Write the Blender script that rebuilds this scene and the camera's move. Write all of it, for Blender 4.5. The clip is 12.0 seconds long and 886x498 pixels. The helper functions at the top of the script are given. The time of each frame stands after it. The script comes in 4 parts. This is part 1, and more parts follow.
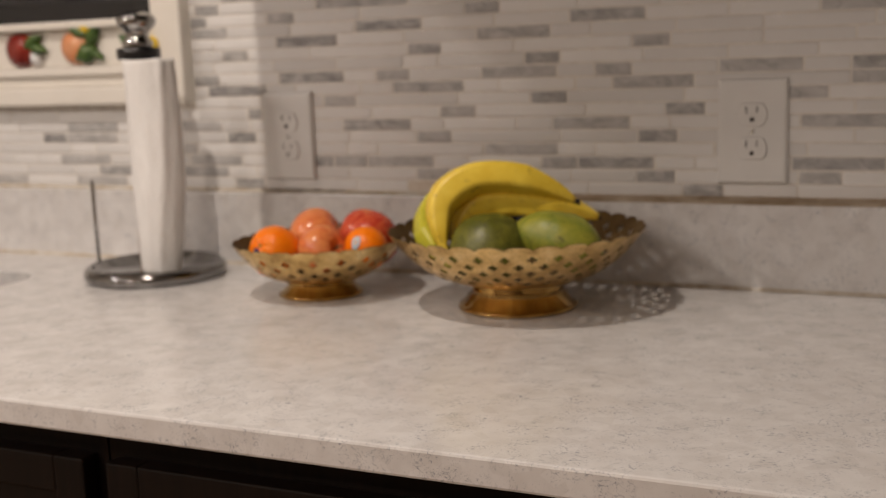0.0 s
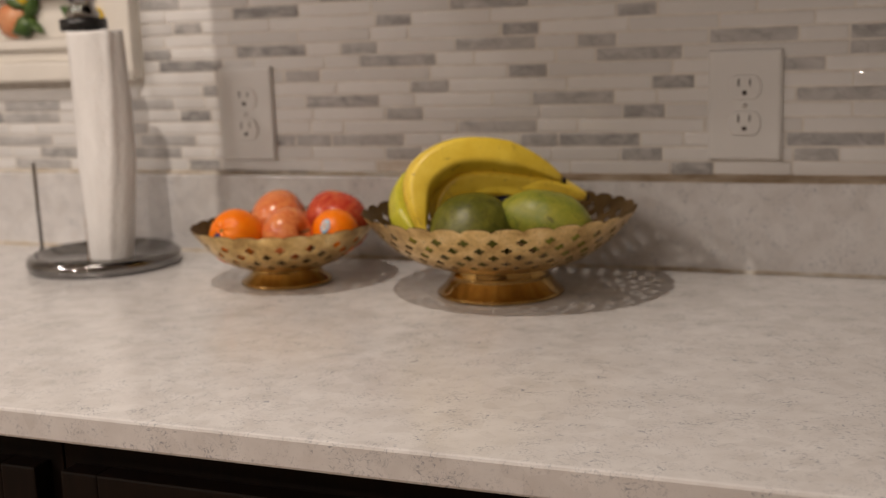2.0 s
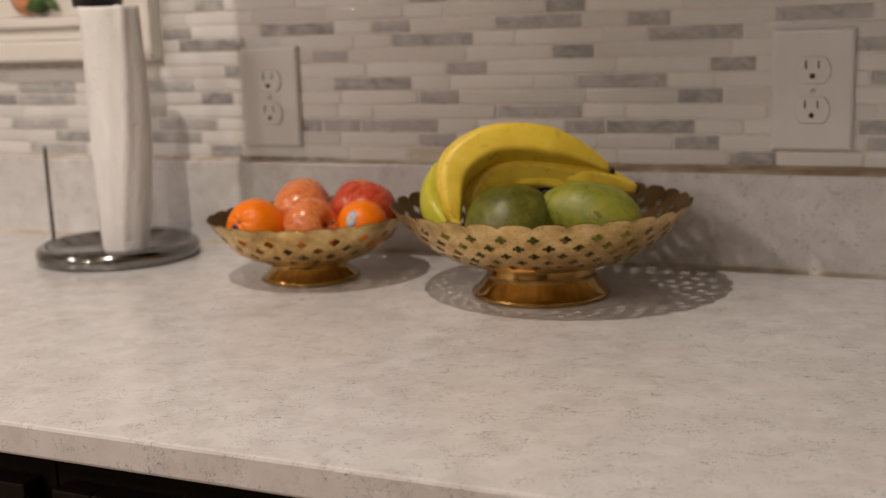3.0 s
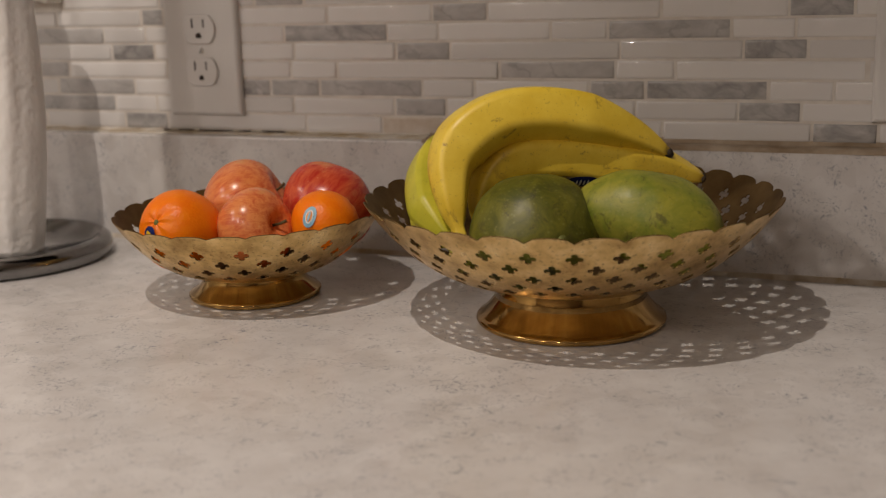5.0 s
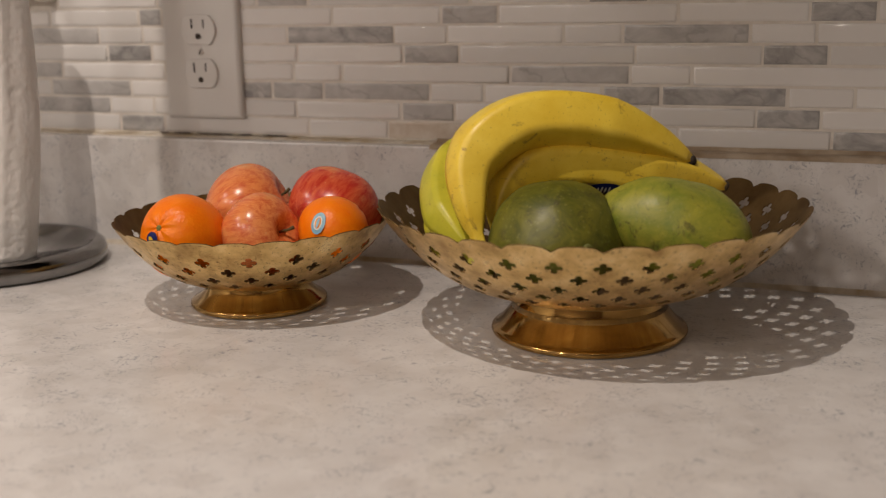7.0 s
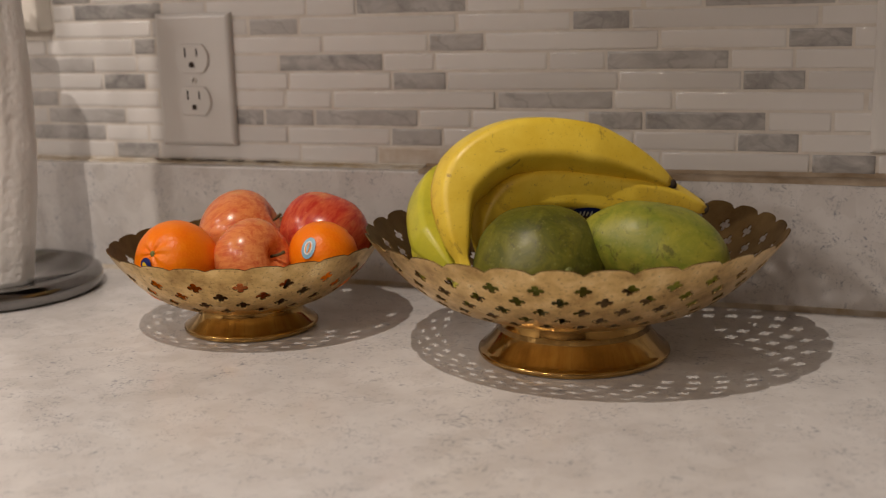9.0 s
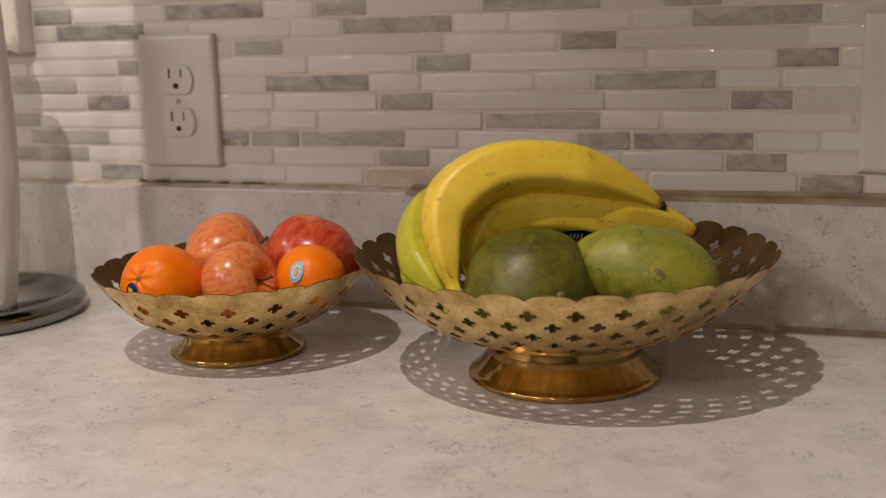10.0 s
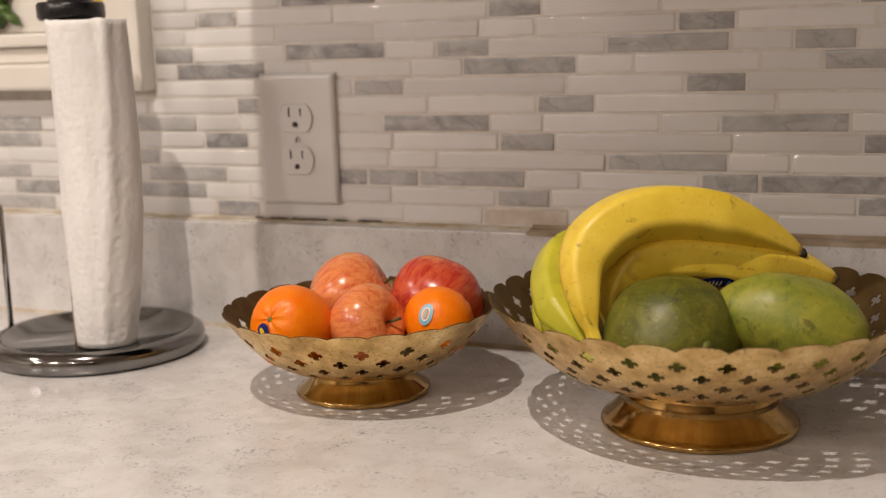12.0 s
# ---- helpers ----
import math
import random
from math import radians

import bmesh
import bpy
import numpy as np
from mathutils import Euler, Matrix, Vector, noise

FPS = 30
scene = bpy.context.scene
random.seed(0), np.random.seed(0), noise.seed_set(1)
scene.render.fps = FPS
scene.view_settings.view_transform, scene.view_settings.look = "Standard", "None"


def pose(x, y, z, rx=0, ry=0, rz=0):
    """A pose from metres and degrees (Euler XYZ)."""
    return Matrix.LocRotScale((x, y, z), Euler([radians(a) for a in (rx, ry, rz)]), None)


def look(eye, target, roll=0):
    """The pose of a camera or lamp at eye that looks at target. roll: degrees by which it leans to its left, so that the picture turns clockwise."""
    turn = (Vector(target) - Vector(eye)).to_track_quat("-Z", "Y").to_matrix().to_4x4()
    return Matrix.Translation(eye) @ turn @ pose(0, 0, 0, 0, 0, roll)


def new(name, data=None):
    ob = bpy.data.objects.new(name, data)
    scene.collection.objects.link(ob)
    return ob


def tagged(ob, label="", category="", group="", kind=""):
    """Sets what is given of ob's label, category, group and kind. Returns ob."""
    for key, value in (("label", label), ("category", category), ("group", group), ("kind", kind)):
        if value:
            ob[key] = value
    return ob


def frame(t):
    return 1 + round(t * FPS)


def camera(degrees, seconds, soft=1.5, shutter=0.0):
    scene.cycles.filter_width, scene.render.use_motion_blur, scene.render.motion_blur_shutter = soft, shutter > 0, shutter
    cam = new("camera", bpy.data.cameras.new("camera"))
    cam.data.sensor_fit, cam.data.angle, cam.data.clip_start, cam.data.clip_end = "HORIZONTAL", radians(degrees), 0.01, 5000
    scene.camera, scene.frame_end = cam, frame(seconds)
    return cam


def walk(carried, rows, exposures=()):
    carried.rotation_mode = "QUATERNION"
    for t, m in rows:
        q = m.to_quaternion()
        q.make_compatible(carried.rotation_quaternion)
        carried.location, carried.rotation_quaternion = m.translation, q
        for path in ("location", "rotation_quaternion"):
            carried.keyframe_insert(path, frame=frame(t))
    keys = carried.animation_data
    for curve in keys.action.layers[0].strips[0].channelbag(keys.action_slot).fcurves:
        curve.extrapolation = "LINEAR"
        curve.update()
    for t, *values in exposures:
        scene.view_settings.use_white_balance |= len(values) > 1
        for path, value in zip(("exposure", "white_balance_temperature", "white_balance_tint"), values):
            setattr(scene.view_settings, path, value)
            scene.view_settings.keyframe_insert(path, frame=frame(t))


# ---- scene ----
cam = camera(42.24, 12.0, soft=1.2, shutter=0.0)
cam.data.dof.use_dof, cam.data.dof.focus_distance, cam.data.dof.aperture_fstop = True, 0.80, 6.4
PATH = [
    (0, (0.8622, -1.3560, 1.1979), (0.4447, -0.4633, 1.0282), -2.16),
    (0.5, (0.8622, -1.3555, 1.1852), (0.4507, -0.4578, 1.0280), -1.83),
    (1, (0.8470, -1.3466, 1.1851), (0.4504, -0.4437, 1.0197), -1.61),
    (1.5, (0.8293, -1.3232, 1.1962), (0.4494, -0.4171, 1.0102), -1.86),
    (2, (0.7862, -1.2970, 1.1784), (0.4201, -0.3842, 0.9974), -2.11),
    (2.5, (0.7650, -1.2659, 1.1790), (0.4017, -0.3534, 0.9906), -1.64),
    (2.7, (0.7575, -1.2442, 1.1753), (0.3827, -0.3366, 0.9862), -1.74),
    (4.3, (0.7242, -1.0004, 1.1566), (0.2824, -0.1305, 0.9374), -1.23),
    (4.5, (0.6891, -0.9772, 1.1575), (0.2773, -0.0958, 0.9261), -1.71),
    (5, (0.6032, -0.9333, 1.1507), (0.2461, -0.0282, 0.9199), -1.70),
    (5.5, (0.5670, -0.9181, 1.1426), (0.2502, 0.0012, 0.9090), -1.48),
    (6, (0.5647, -0.9236, 1.1445), (0.2417, -0.0048, 0.9175), -0.76),
    (6.5, (0.5720, -0.9236, 1.1477), (0.2469, -0.0054, 0.9215), -0.81),
    (7, (0.5680, -0.9193, 1.1448), (0.2310, -0.0047, 0.9211), -1.04),
    (8.8, (0.5818, -0.9308, 1.1510), (0.2466, -0.0114, 0.9453), -1.38),
    (9, (0.5824, -0.9322, 1.1517), (0.2447, -0.0141, 0.9442), -1.47),
    (9.5, (0.5785, -0.9301, 1.1556), (0.2501, -0.0070, 0.9557), -1.29),
    (10, (0.5742, -0.9278, 1.1586), (0.2523, -0.0019, 0.9608), -1.65),
    (10.5, (0.5730, -0.9299, 1.1606), (0.2513, -0.0022, 0.9712), -1.20),
    (11, (0.5753, -0.9324, 1.1664), (0.2538, -0.0037, 0.9815), -1.20),
    (11.5, (0.5585, -0.9348, 1.1707), (0.2221, -0.0102, 0.9915), -1.45),
    (12, (0.5256, -0.9394, 1.1725), (0.1526, -0.0283, 0.9975), -1.62),
]
walk(cam, [(t, look(eye, target, roll)) for t, eye, target, roll in PATH],
     exposures=[(0, 0.01), (1, -0.02), (2.5, -0.02), (4.5, -0.21), (5, -0.24), (5.5, -0.2), (6, -0.07), (7, -0.03), (9, -0.07), (9.5, -0.04), (10.5, 0.06), (11, 0.12), (11.5, 0.22), (12, 0.31)])

# ---- light: a closed kitchen at night, lit by recessed ceiling lamps ----
world = bpy.data.worlds.new("night")
world.use_nodes = True
world.node_tree.nodes["Background"].inputs["Color"].default_value = (0.010, 0.012, 0.018, 1)
world.node_tree.nodes["Background"].inputs["Strength"].default_value = 0.2
scene.world = world

CEIL = 2.44
WARM = (1.0, 0.86, 0.75)
COOL = (1.0, 0.885, 0.815)
LAMPS = [(0.09, -0.97, 14.5, 0.02, WARM), (-1.3, -1.3, 8.5, 0.20, COOL), (-1.6, -2.6, 23.0, 0.18, COOL), (-0.6, -2.9, 21.0, 0.18, WARM), (0.35, -2.9, 8.5, 0.18, WARM), (1.3, -2.7, 2.5, 0.18, WARM)]
for lx, ly, watts, wide, tone in LAMPS:
    data = bpy.data.lights.new("ceiling_lamp_light", "AREA")
    data.shape, data.size, data.energy, data.color = "DISK", wide, watts, tone
    new("ceiling_lamp_light", data).matrix_world = pose(lx, ly, CEIL - 0.03)

# ---- helpers for building ----
TAU = 2 * math.pi
CZ = 0.91          # top of the worktop
PITCH, ROW0 = 0.01621, 1.0886   # tile course and the middle of course 0


def part(name, bm, material, parent=None, label="", smooth=False):
    """One mesh object out of a bmesh, under a thing or a part."""
    mesh = bpy.data.meshes.new(name)
    bm.normal_update()
    bm.to_mesh(mesh)
    bm.free()
    if material is not None:
        mesh.materials.append(material)
    if smooth:
        mesh.shade_smooth()
    ob = new(name, mesh)
    if parent is not None:
        ob.parent = parent
    if label:
        ob["label"] = label
    return ob


def thing(name, m, label, category, group=""):
    ob = new(name)
    ob.empty_display_size = 0.05
    ob.matrix_world = m
    return tagged(ob, label, category, group)


def box(bm, x0, x1, y0, y1, z0, z1, bevel=0.0, segments=2):
    made = bmesh.ops.create_cube(bm, size=1)["verts"]
    for v in made:
        v.co = Vector((x0 + (x1 - x0) * (v.co.x + 0.5), y0 + (y1 - y0) * (v.co.y + 0.5), z0 + (z1 - z0) * (v.co.z + 0.5)))
    if bevel:
        edges = {e for v in made for e in v.link_edges}
        bmesh.ops.bevel(bm, geom=list(edges), offset=bevel, segments=segments, profile=0.6, affect="EDGES")
    return bm


def boxed(x0, x1, y0, y1, z0, z1, bevel=0.0, segments=2):
    return box(bmesh.new(), x0, x1, y0, y1, z0, z1, bevel, segments)


def lathe(profile, steps=48, close=False):
    """A body of revolution about z out of (radius, height) pairs, from the bottom up."""
    bm = bmesh.new()
    rings = []
    for r, z in profile:
        if r < 1e-6:
            rings.append([bm.verts.new((0, 0, z))])
        else:
            rings.append([bm.verts.new((r * math.cos(TAU * i / steps), r * math.sin(TAU * i / steps), z)) for i in range(steps)])
    pairs = list(zip(rings, rings[1:]))
    if close:
        pairs.append((rings[-1], rings[0]))
    for a, b in pairs:
        for i in range(steps):
            j = (i + 1) % steps
            if len(a) == 1 and len(b) > 1:
                bm.faces.new((a[0], b[j], b[i]))
            elif len(b) == 1 and len(a) > 1:
                bm.faces.new((a[i], a[j], b[0]))
            elif len(a) > 1:
                bm.faces.new((a[i], a[j], b[j], b[i]))
    return bm


def spline(points, n):
    """n + 1 places along a smooth curve through the given ones."""
    p = [Vector(q) for q in points]
    p = [2 * p[0] - p[1], *p, 2 * p[-1] - p[-2]]
    out = []
    for i in range(n + 1):
        u = i / n * (len(points) - 1)
        k = min(int(u), len(points) - 2)
        f = u - k
        a, b, c, d = p[k:k + 4]
        out.append(0.5 * (2 * b + (c - a) * f + (2 * a - 5 * b + 4 * c - d) * f * f + (3 * b - a - 3 * c + d) * f ** 3))
    return out


def tube(path, radii, sides=16, facets=0.0, lobes=5, caps=True):
    """A tube along a path with a radius at every place; facets makes its section angular."""
    bm = bmesh.new()
    rings = []
    normal = None
    for i, p in enumerate(path):
        ahead = (path[min(i + 1, len(path) - 1)] - path[max(i - 1, 0)]).normalized()
        if normal is None:
            normal = ahead.orthogonal().normalized()
        normal = (normal - ahead * normal.dot(ahead)).normalized()
        side = ahead.cross(normal)
        ring = []
        for k in range(sides):
            a = TAU * k / sides
            r = radii[i] * (1 + facets * math.cos(lobes * a))
            ring.append(bm.verts.new(p + normal * (r * math.cos(a)) + side * (r * math.sin(a))))
        rings.append(ring)
    for a, b in zip(rings, rings[1:]):
        for k in range(sides):
            j = (k + 1) % sides
            bm.faces.new((a[k], a[j], b[j], b[k]))
    if caps:
        bm.faces.new(rings[0][::-1])
        bm.faces.new(rings[-1])
    return bm


def wobble(bm, amount, size, seed=0.0):
    for v in bm.verts:
        n = noise.noise(v.co / size + Vector((seed, seed * 1.7, -seed)))
        v.co += v.co.normalized() * amount * n


# ---- materials ----
class Nodes:
    """A short way to write node materials."""

    def __init__(self, name, rough=0.5, metal=0.0, color=(0.8, 0.8, 0.8)):
        self.mat = bpy.data.materials.new(name)
        self.mat.use_nodes = True
        self.tree = self.mat.node_tree
        self.bsdf = self.tree.nodes["Principled BSDF"]
        self.set("Roughness", rough)
        self.set("Metallic", metal)
        self.set("Base Color", (*color, 1))
        self.coord = self.tree.nodes.new("ShaderNodeTexCoord").outputs["Object"]

    def set(self, key, value):
        if isinstance(value, bpy.types.NodeSocket):
            self.tree.links.new(value, self.bsdf.inputs[key])
        else:
            self.bsdf.inputs[key].default_value = value
        return self

    def node(self, kind, links=None, **values):
        n = self.tree.nodes.new(kind)
        if "operation" in values:
            n.operation = values["operation"]
        if "wave_type" in values:
            n.wave_type = values["wave_type"]
        if "feature" in values:
            n.feature = values["feature"]
        for key, value in (links or {}).items():
            if isinstance(value, bpy.types.NodeSocket):
                self.tree.links.new(value, n.inputs[key])
            else:
                n.inputs[key].default_value = value
        return n

    def world_place(self):
        return self.node("ShaderNodeNewGeometry").outputs["Position"]

    def noise(self, scale, detail=4.0, rough=0.55, at=None, distort=0.0):
        return self.node("ShaderNodeTexNoise", {"Vector": at or self.coord, "Scale": scale, "Detail": detail, "Roughness": rough, "Distortion": distort}).outputs["Fac"]

    def stretched(self, scale, at=None):
        return self.node("ShaderNodeMapping", {"Vector": at or self.coord, "Scale": scale}).outputs["Vector"]

    def ramp(self, fac, *stops):
        n = self.node("ShaderNodeValToRGB", {"Fac": fac})
        els = n.color_ramp.elements
        while len(els) < len(stops):
            els.new(0.5)
        for el, (pos, col) in zip(els, stops):
            el.position = pos
            el.color = (*col, 1) if len(col) == 3 else col
        return n.outputs["Color"]

    def mask(self, fac, low, high):
        if low > high:
            return self.ramp(fac, (high, (1, 1, 1)), (low, (0, 0, 0)))
        return self.ramp(fac, (low, (0, 0, 0)), (high, (1, 1, 1)))

    def mix(self, fac, a, b, mode="MIX"):
        n = self.tree.nodes.new("ShaderNodeMix")
        n.data_type, n.blend_type = "RGBA", mode
        for key, value in ((0, fac), (6, a), (7, b)):
            if isinstance(value, bpy.types.NodeSocket):
                self.tree.links.new(value, n.inputs[key])
            else:
                n.inputs[key].default_value = (*value, 1) if isinstance(value, tuple) and len(value) == 3 else value
        return n.outputs[2]

    def math(self, op, a, b=0.0):
        return self.node("ShaderNodeMath", {0: a, 1: b}, operation=op).outputs[0]

    def random(self):
        return self.node("ShaderNodeObjectInfo").outputs["Random"]

    def bump(self, height, strength=0.3, distance=0.001):
        n = self.node("ShaderNodeBump", {"Height": height, "Strength": strength, "Distance": distance})
        return self.set("Normal", n.outputs["Normal"])


def quartz():
    n = Nodes("quartz", 0.2)
    at = n.world_place()
    soft = n.noise(38, 4, 0.55, at)
    broad = n.noise(11, 3, 0.5, at)
    fine = n.noise(260, 3, 0.6, at)
    base = n.ramp(soft, (0.30, (0.625, 0.605, 0.59)), (0.48, (0.665, 0.65, 0.64)), (0.70, (0.72, 0.71, 0.70)))
    chips = n.node("ShaderNodeTexVoronoi", {"Vector": at, "Scale": 62.0, "Randomness": 1.0}).outputs["Color"]
    chip = n.node("ShaderNodeSeparateColor", {"Color": chips}).outputs["Red"]
    base = n.mix(n.math("MULTIPLY", n.mask(chip, 0.76, 0.80), 0.20), base, (0.50, 0.475, 0.455))
    base = n.mix(n.math("MULTIPLY", n.mask(chip, 0.25, 0.18), 0.2), base, (0.70, 0.69, 0.68))
    # grey wisps in loose clusters
    cluster = n.mask(n.noise(48, 5, 0.7, at, 0.4), 0.44, 0.62)
    wisp = n.mask(n.noise(150, 6, 0.78, at, 2.4), 0.53, 0.60)
    base = n.mix(n.math("MULTIPLY", n.math("MULTIPLY", cluster, wisp), 0.85), base, (0.235, 0.255, 0.30))
    base = n.mix(n.math("MULTIPLY", n.mask(broad, 0.5, 0.72), 0.07), base, (0.42, 0.40, 0.385))
    base = n.mix(n.math("MULTIPLY", n.mask(fine, 0.66, 0.74), 0.22), base, (0.26, 0.26, 0.27))
    n.set("Base Color", base)
    n.set("Roughness", n.ramp(soft, (0.3, (0.16, 0.16, 0.16)), (0.7, (0.24, 0.24, 0.24))))
    n.bump(fine, 0.03, 0.0003)
    return n.mat


def tile_white():
    n = Nodes("white_glazed_tile", 0.07)
    r = n.random()
    tone = n.ramp(r, (0.0, (0.70, 0.69, 0.68)), (0.5, (0.77, 0.76, 0.75)), (1.0, (0.82, 0.81, 0.80)))
    cloud = n.noise(40, 3, 0.5, n.world_place())
    n.set("Base Color", n.mix(n.math("MULTIPLY", cloud, 0.25), tone, (0.55, 0.54, 0.52)))
    n.set("Coat Weight", 0.3)
    n.bump(n.noise(120, 2, 0.5, n.world_place()), 0.06, 0.0008)
    return n.mat


def tile_marble():
    n = Nodes("grey_marble_tile", 0.32)
    r = n.random()
    at = n.world_place()
    turned = n.node("ShaderNodeMapping", {"Vector": at, "Rotation": (0.0, 0.7, 0.0), "Scale": (1.0, 1.0, 1.6)}).outputs["Vector"]
    shift = n.node("ShaderNodeVectorMath", {0: turned, 1: n.node("ShaderNodeCombineXYZ", {"X": n.math("MULTIPLY", r, 3.0), "Y": r, "Z": 0.0}).outputs["Vector"]}, operation="ADD").outputs["Vector"]
    cloud = n.noise(42, 6, 0.62, shift, 0.6)
    vein = n.node("ShaderNodeTexWave", {"Vector": shift, "Scale": 9.0, "Distortion": 9.0, "Detail": 4.0, "Detail Scale": 2.4}, wave_type="BANDS").outputs["Fac"]
    tone = n.ramp(r, (0.0, (0.25, 0.247, 0.247)), (0.35, (0.35, 0.345, 0.342)), (0.7, (0.46, 0.45, 0.442)), (1.0, (0.29, 0.287, 0.287)))
    col = n.mix(n.mask(cloud, 0.40, 0.74), tone, (0.58, 0.57, 0.56))
    col = n.mix(n.math("MULTIPLY", n.mask(vein, 0.95, 1.0), 0.28), col, (0.17, 0.165, 0.165))
    rust = n.mask(n.noise(26, 5, 0.6, shift, 1.0), 0.66, 0.74)
    col = n.mix(n.math("MULTIPLY", rust, 0.30), col, (0.33, 0.22, 0.14))
    n.set("Base Color", col)
    n.set("Roughness", n.ramp(cloud, (0.3, (0.25, 0.25, 0.25)), (0.7, (0.42, 0.42, 0.42))))
    n.bump(cloud, 0.15, 0.0004)
    return n.mat


def mottled(name, dark, light, scale, rough, bump=0.1, metal=0.0, distance=0.0005, mid=(0.35, 0.65)):
    n = Nodes(name, rough, metal)
    f = n.noise(scale, 5, 0.6)
    n.set("Base Color", n.ramp(f, (mid[0], dark), (mid[1], light)))
    if bump:
        n.bump(n.noise(scale * 5, 3, 0.6), bump, distance)
    return n.mat


def brass():
    n = Nodes("aged_brass", 0.3, 1.0)
    wear = n.noise(45, 6, 0.65)
    fine = n.noise(380, 3, 0.6)
    col = n.ramp(wear, (0.30, (0.38, 0.235, 0.085)), (0.5, (0.66, 0.46, 0.19)), (0.70, (0.86, 0.655, 0.33)))
    col = n.mix(n.math("MULTIPLY", n.mask(fine, 0.58, 0.70), 0.65), col, (0.15, 0.085, 0.035))
    n.set("Base Color", col)
    n.set("Roughness", n.ramp(wear, (0.3, (0.40, 0.40, 0.40)), (0.7, (0.26, 0.26, 0.26))))
    n.bump(n.noise(70, 4, 0.6), 0.14, 0.001)
    return n.mat


# Tarnish of the bowls' inside, with the shade in there darkened into its colour.
def shaded_tarnish():
    n = Nodes("shaded_tarnished_brass", 0.58, 1.0)
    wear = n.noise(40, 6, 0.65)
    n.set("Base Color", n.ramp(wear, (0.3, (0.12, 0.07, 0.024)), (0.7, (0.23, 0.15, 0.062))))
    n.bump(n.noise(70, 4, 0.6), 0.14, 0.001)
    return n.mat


def brass_bright():
    n = Nodes("polished_brass", 0.17, 1.0)
    wear = n.noise(60, 5, 0.6)
    n.set("Base Color", n.ramp(wear, (0.3, (0.38, 0.23, 0.072)), (0.7, (0.54, 0.35, 0.125))))
    n.set("Roughness", n.ramp(wear, (0.3, (0.15, 0.15, 0.15)), (0.7, (0.09, 0.09, 0.09))))
    n.bump(n.noise(40, 3, 0.5), 0.05, 0.001)
    return n.mat


def orange_peel():
    n = Nodes("orange_peel", 0.38)
    f = n.noise(90, 4, 0.6)
    n.set("Base Color", n.ramp(f, (0.3, (0.93, 0.18, 0.001)), (0.7, (0.97, 0.25, 0.002))))
    pores = n.node("ShaderNodeTexVoronoi", {"Vector": n.coord, "Scale": 420.0}).outputs["Distance"]
    n.bump(pores, 0.35, 0.0005)
    n.set("Specular IOR Level", 0.35)
    return n.mat


def apple_skin(name, red, light, low, high):
    n = Nodes(name, 0.25)
    streak = n.noise(22, 6, 0.72, n.stretched((9, 9, 1.6)), 0.5)
    blush = n.noise(42, 4, 0.55)
    col = n.mix(n.mask(streak, low, high), red, light)
    col = n.mix(n.math("MULTIPLY", n.mask(blush, 0.58, 0.74), 0.7), col, (0.66, 0.31, 0.10))
    dots = n.node("ShaderNodeTexVoronoi", {"Vector": n.coord, "Scale": 190.0}).outputs["Distance"]
    n.set("Base Color", n.mix(n.math("MULTIPLY", n.mask(dots, 0.14, 0.06), 0.4), col, (0.72, 0.42, 0.20)))
    n.bump(blush, 0.05, 0.001)
    return n.mat


def banana_skin(name, base, tip):
    n = Nodes(name, 0.37)
    f = n.noise(48, 5, 0.6)
    col = n.ramp(f, (0.3, base), (0.72, tip))
    bruise = n.noise(85, 6, 0.75, None, 0.8)
    col = n.mix(n.math("MULTIPLY", n.mask(bruise, 0.595, 0.68), 0.65), col, (0.24, 0.11, 0.03))
    patchy = n.mask(n.noise(30, 4, 0.6, None, 0.7), 0.62, 0.74)
    col = n.mix(n.math("MULTIPLY", n.math("MULTIPLY", patchy, n.noise(240, 4, 0.7)), 0.9), col, (0.30, 0.13, 0.03))
    specks = n.noise(620, 2, 0.5)
    col = n.mix(n.math("MULTIPLY", n.mask(specks, 0.67, 0.72), 0.4), col, (0.24, 0.12, 0.03))
    n.set("Base Color", col)
    n.bump(f, 0.12, 0.001)
    return n.mat


def mango_skin(name, dark, light):
    n = Nodes(name, 0.43)
    f = n.noise(48, 6, 0.72, None, 0.7)
    col = n.ramp(f, (0.3, dark), (0.7, light))
    dots = n.node("ShaderNodeTexVoronoi", {"Vector": n.coord, "Scale": 260.0}).outputs["Distance"]
    col = n.mix(n.math("MULTIPLY", n.mask(dots, 0.26, 0.12), 0.28), col, (0.33, 0.33, 0.11))
    rub = n.mask(n.noise(110, 6, 0.8, None, 0.6), 0.55, 0.64)
    col = n.mix(n.math("MULTIPLY", rub, 0.65), col, (0.055, 0.045, 0.015))
    n.set("Base Color", col)
    n.bump(n.math("ADD", n.noise(150, 4, 0.6), n.math("MULTIPLY", n.noise(30, 3, 0.5), 2.0)), 0.25, 0.0012)
    return n.mat


def paper():
    n = Nodes("paper_towel", 0.9)
    quilt = n.node("ShaderNodeTexVoronoi", {"Vector": n.coord, "Scale": 190.0}, feature="SMOOTH_F1").outputs["Distance"]
    crease = n.noise(26, 4, 0.6, n.stretched((2.0, 2.0, 0.6)))
    n.set("Base Color", n.ramp(crease, (0.3, (0.77, 0.755, 0.735)), (0.7, (0.86, 0.85, 0.835))))
    both = n.math("ADD", n.math("MULTIPLY", quilt, 0.6), n.math("MULTIPLY", crease, 1.2))
    n.bump(both, 0.55, 0.0025)
    return n.mat


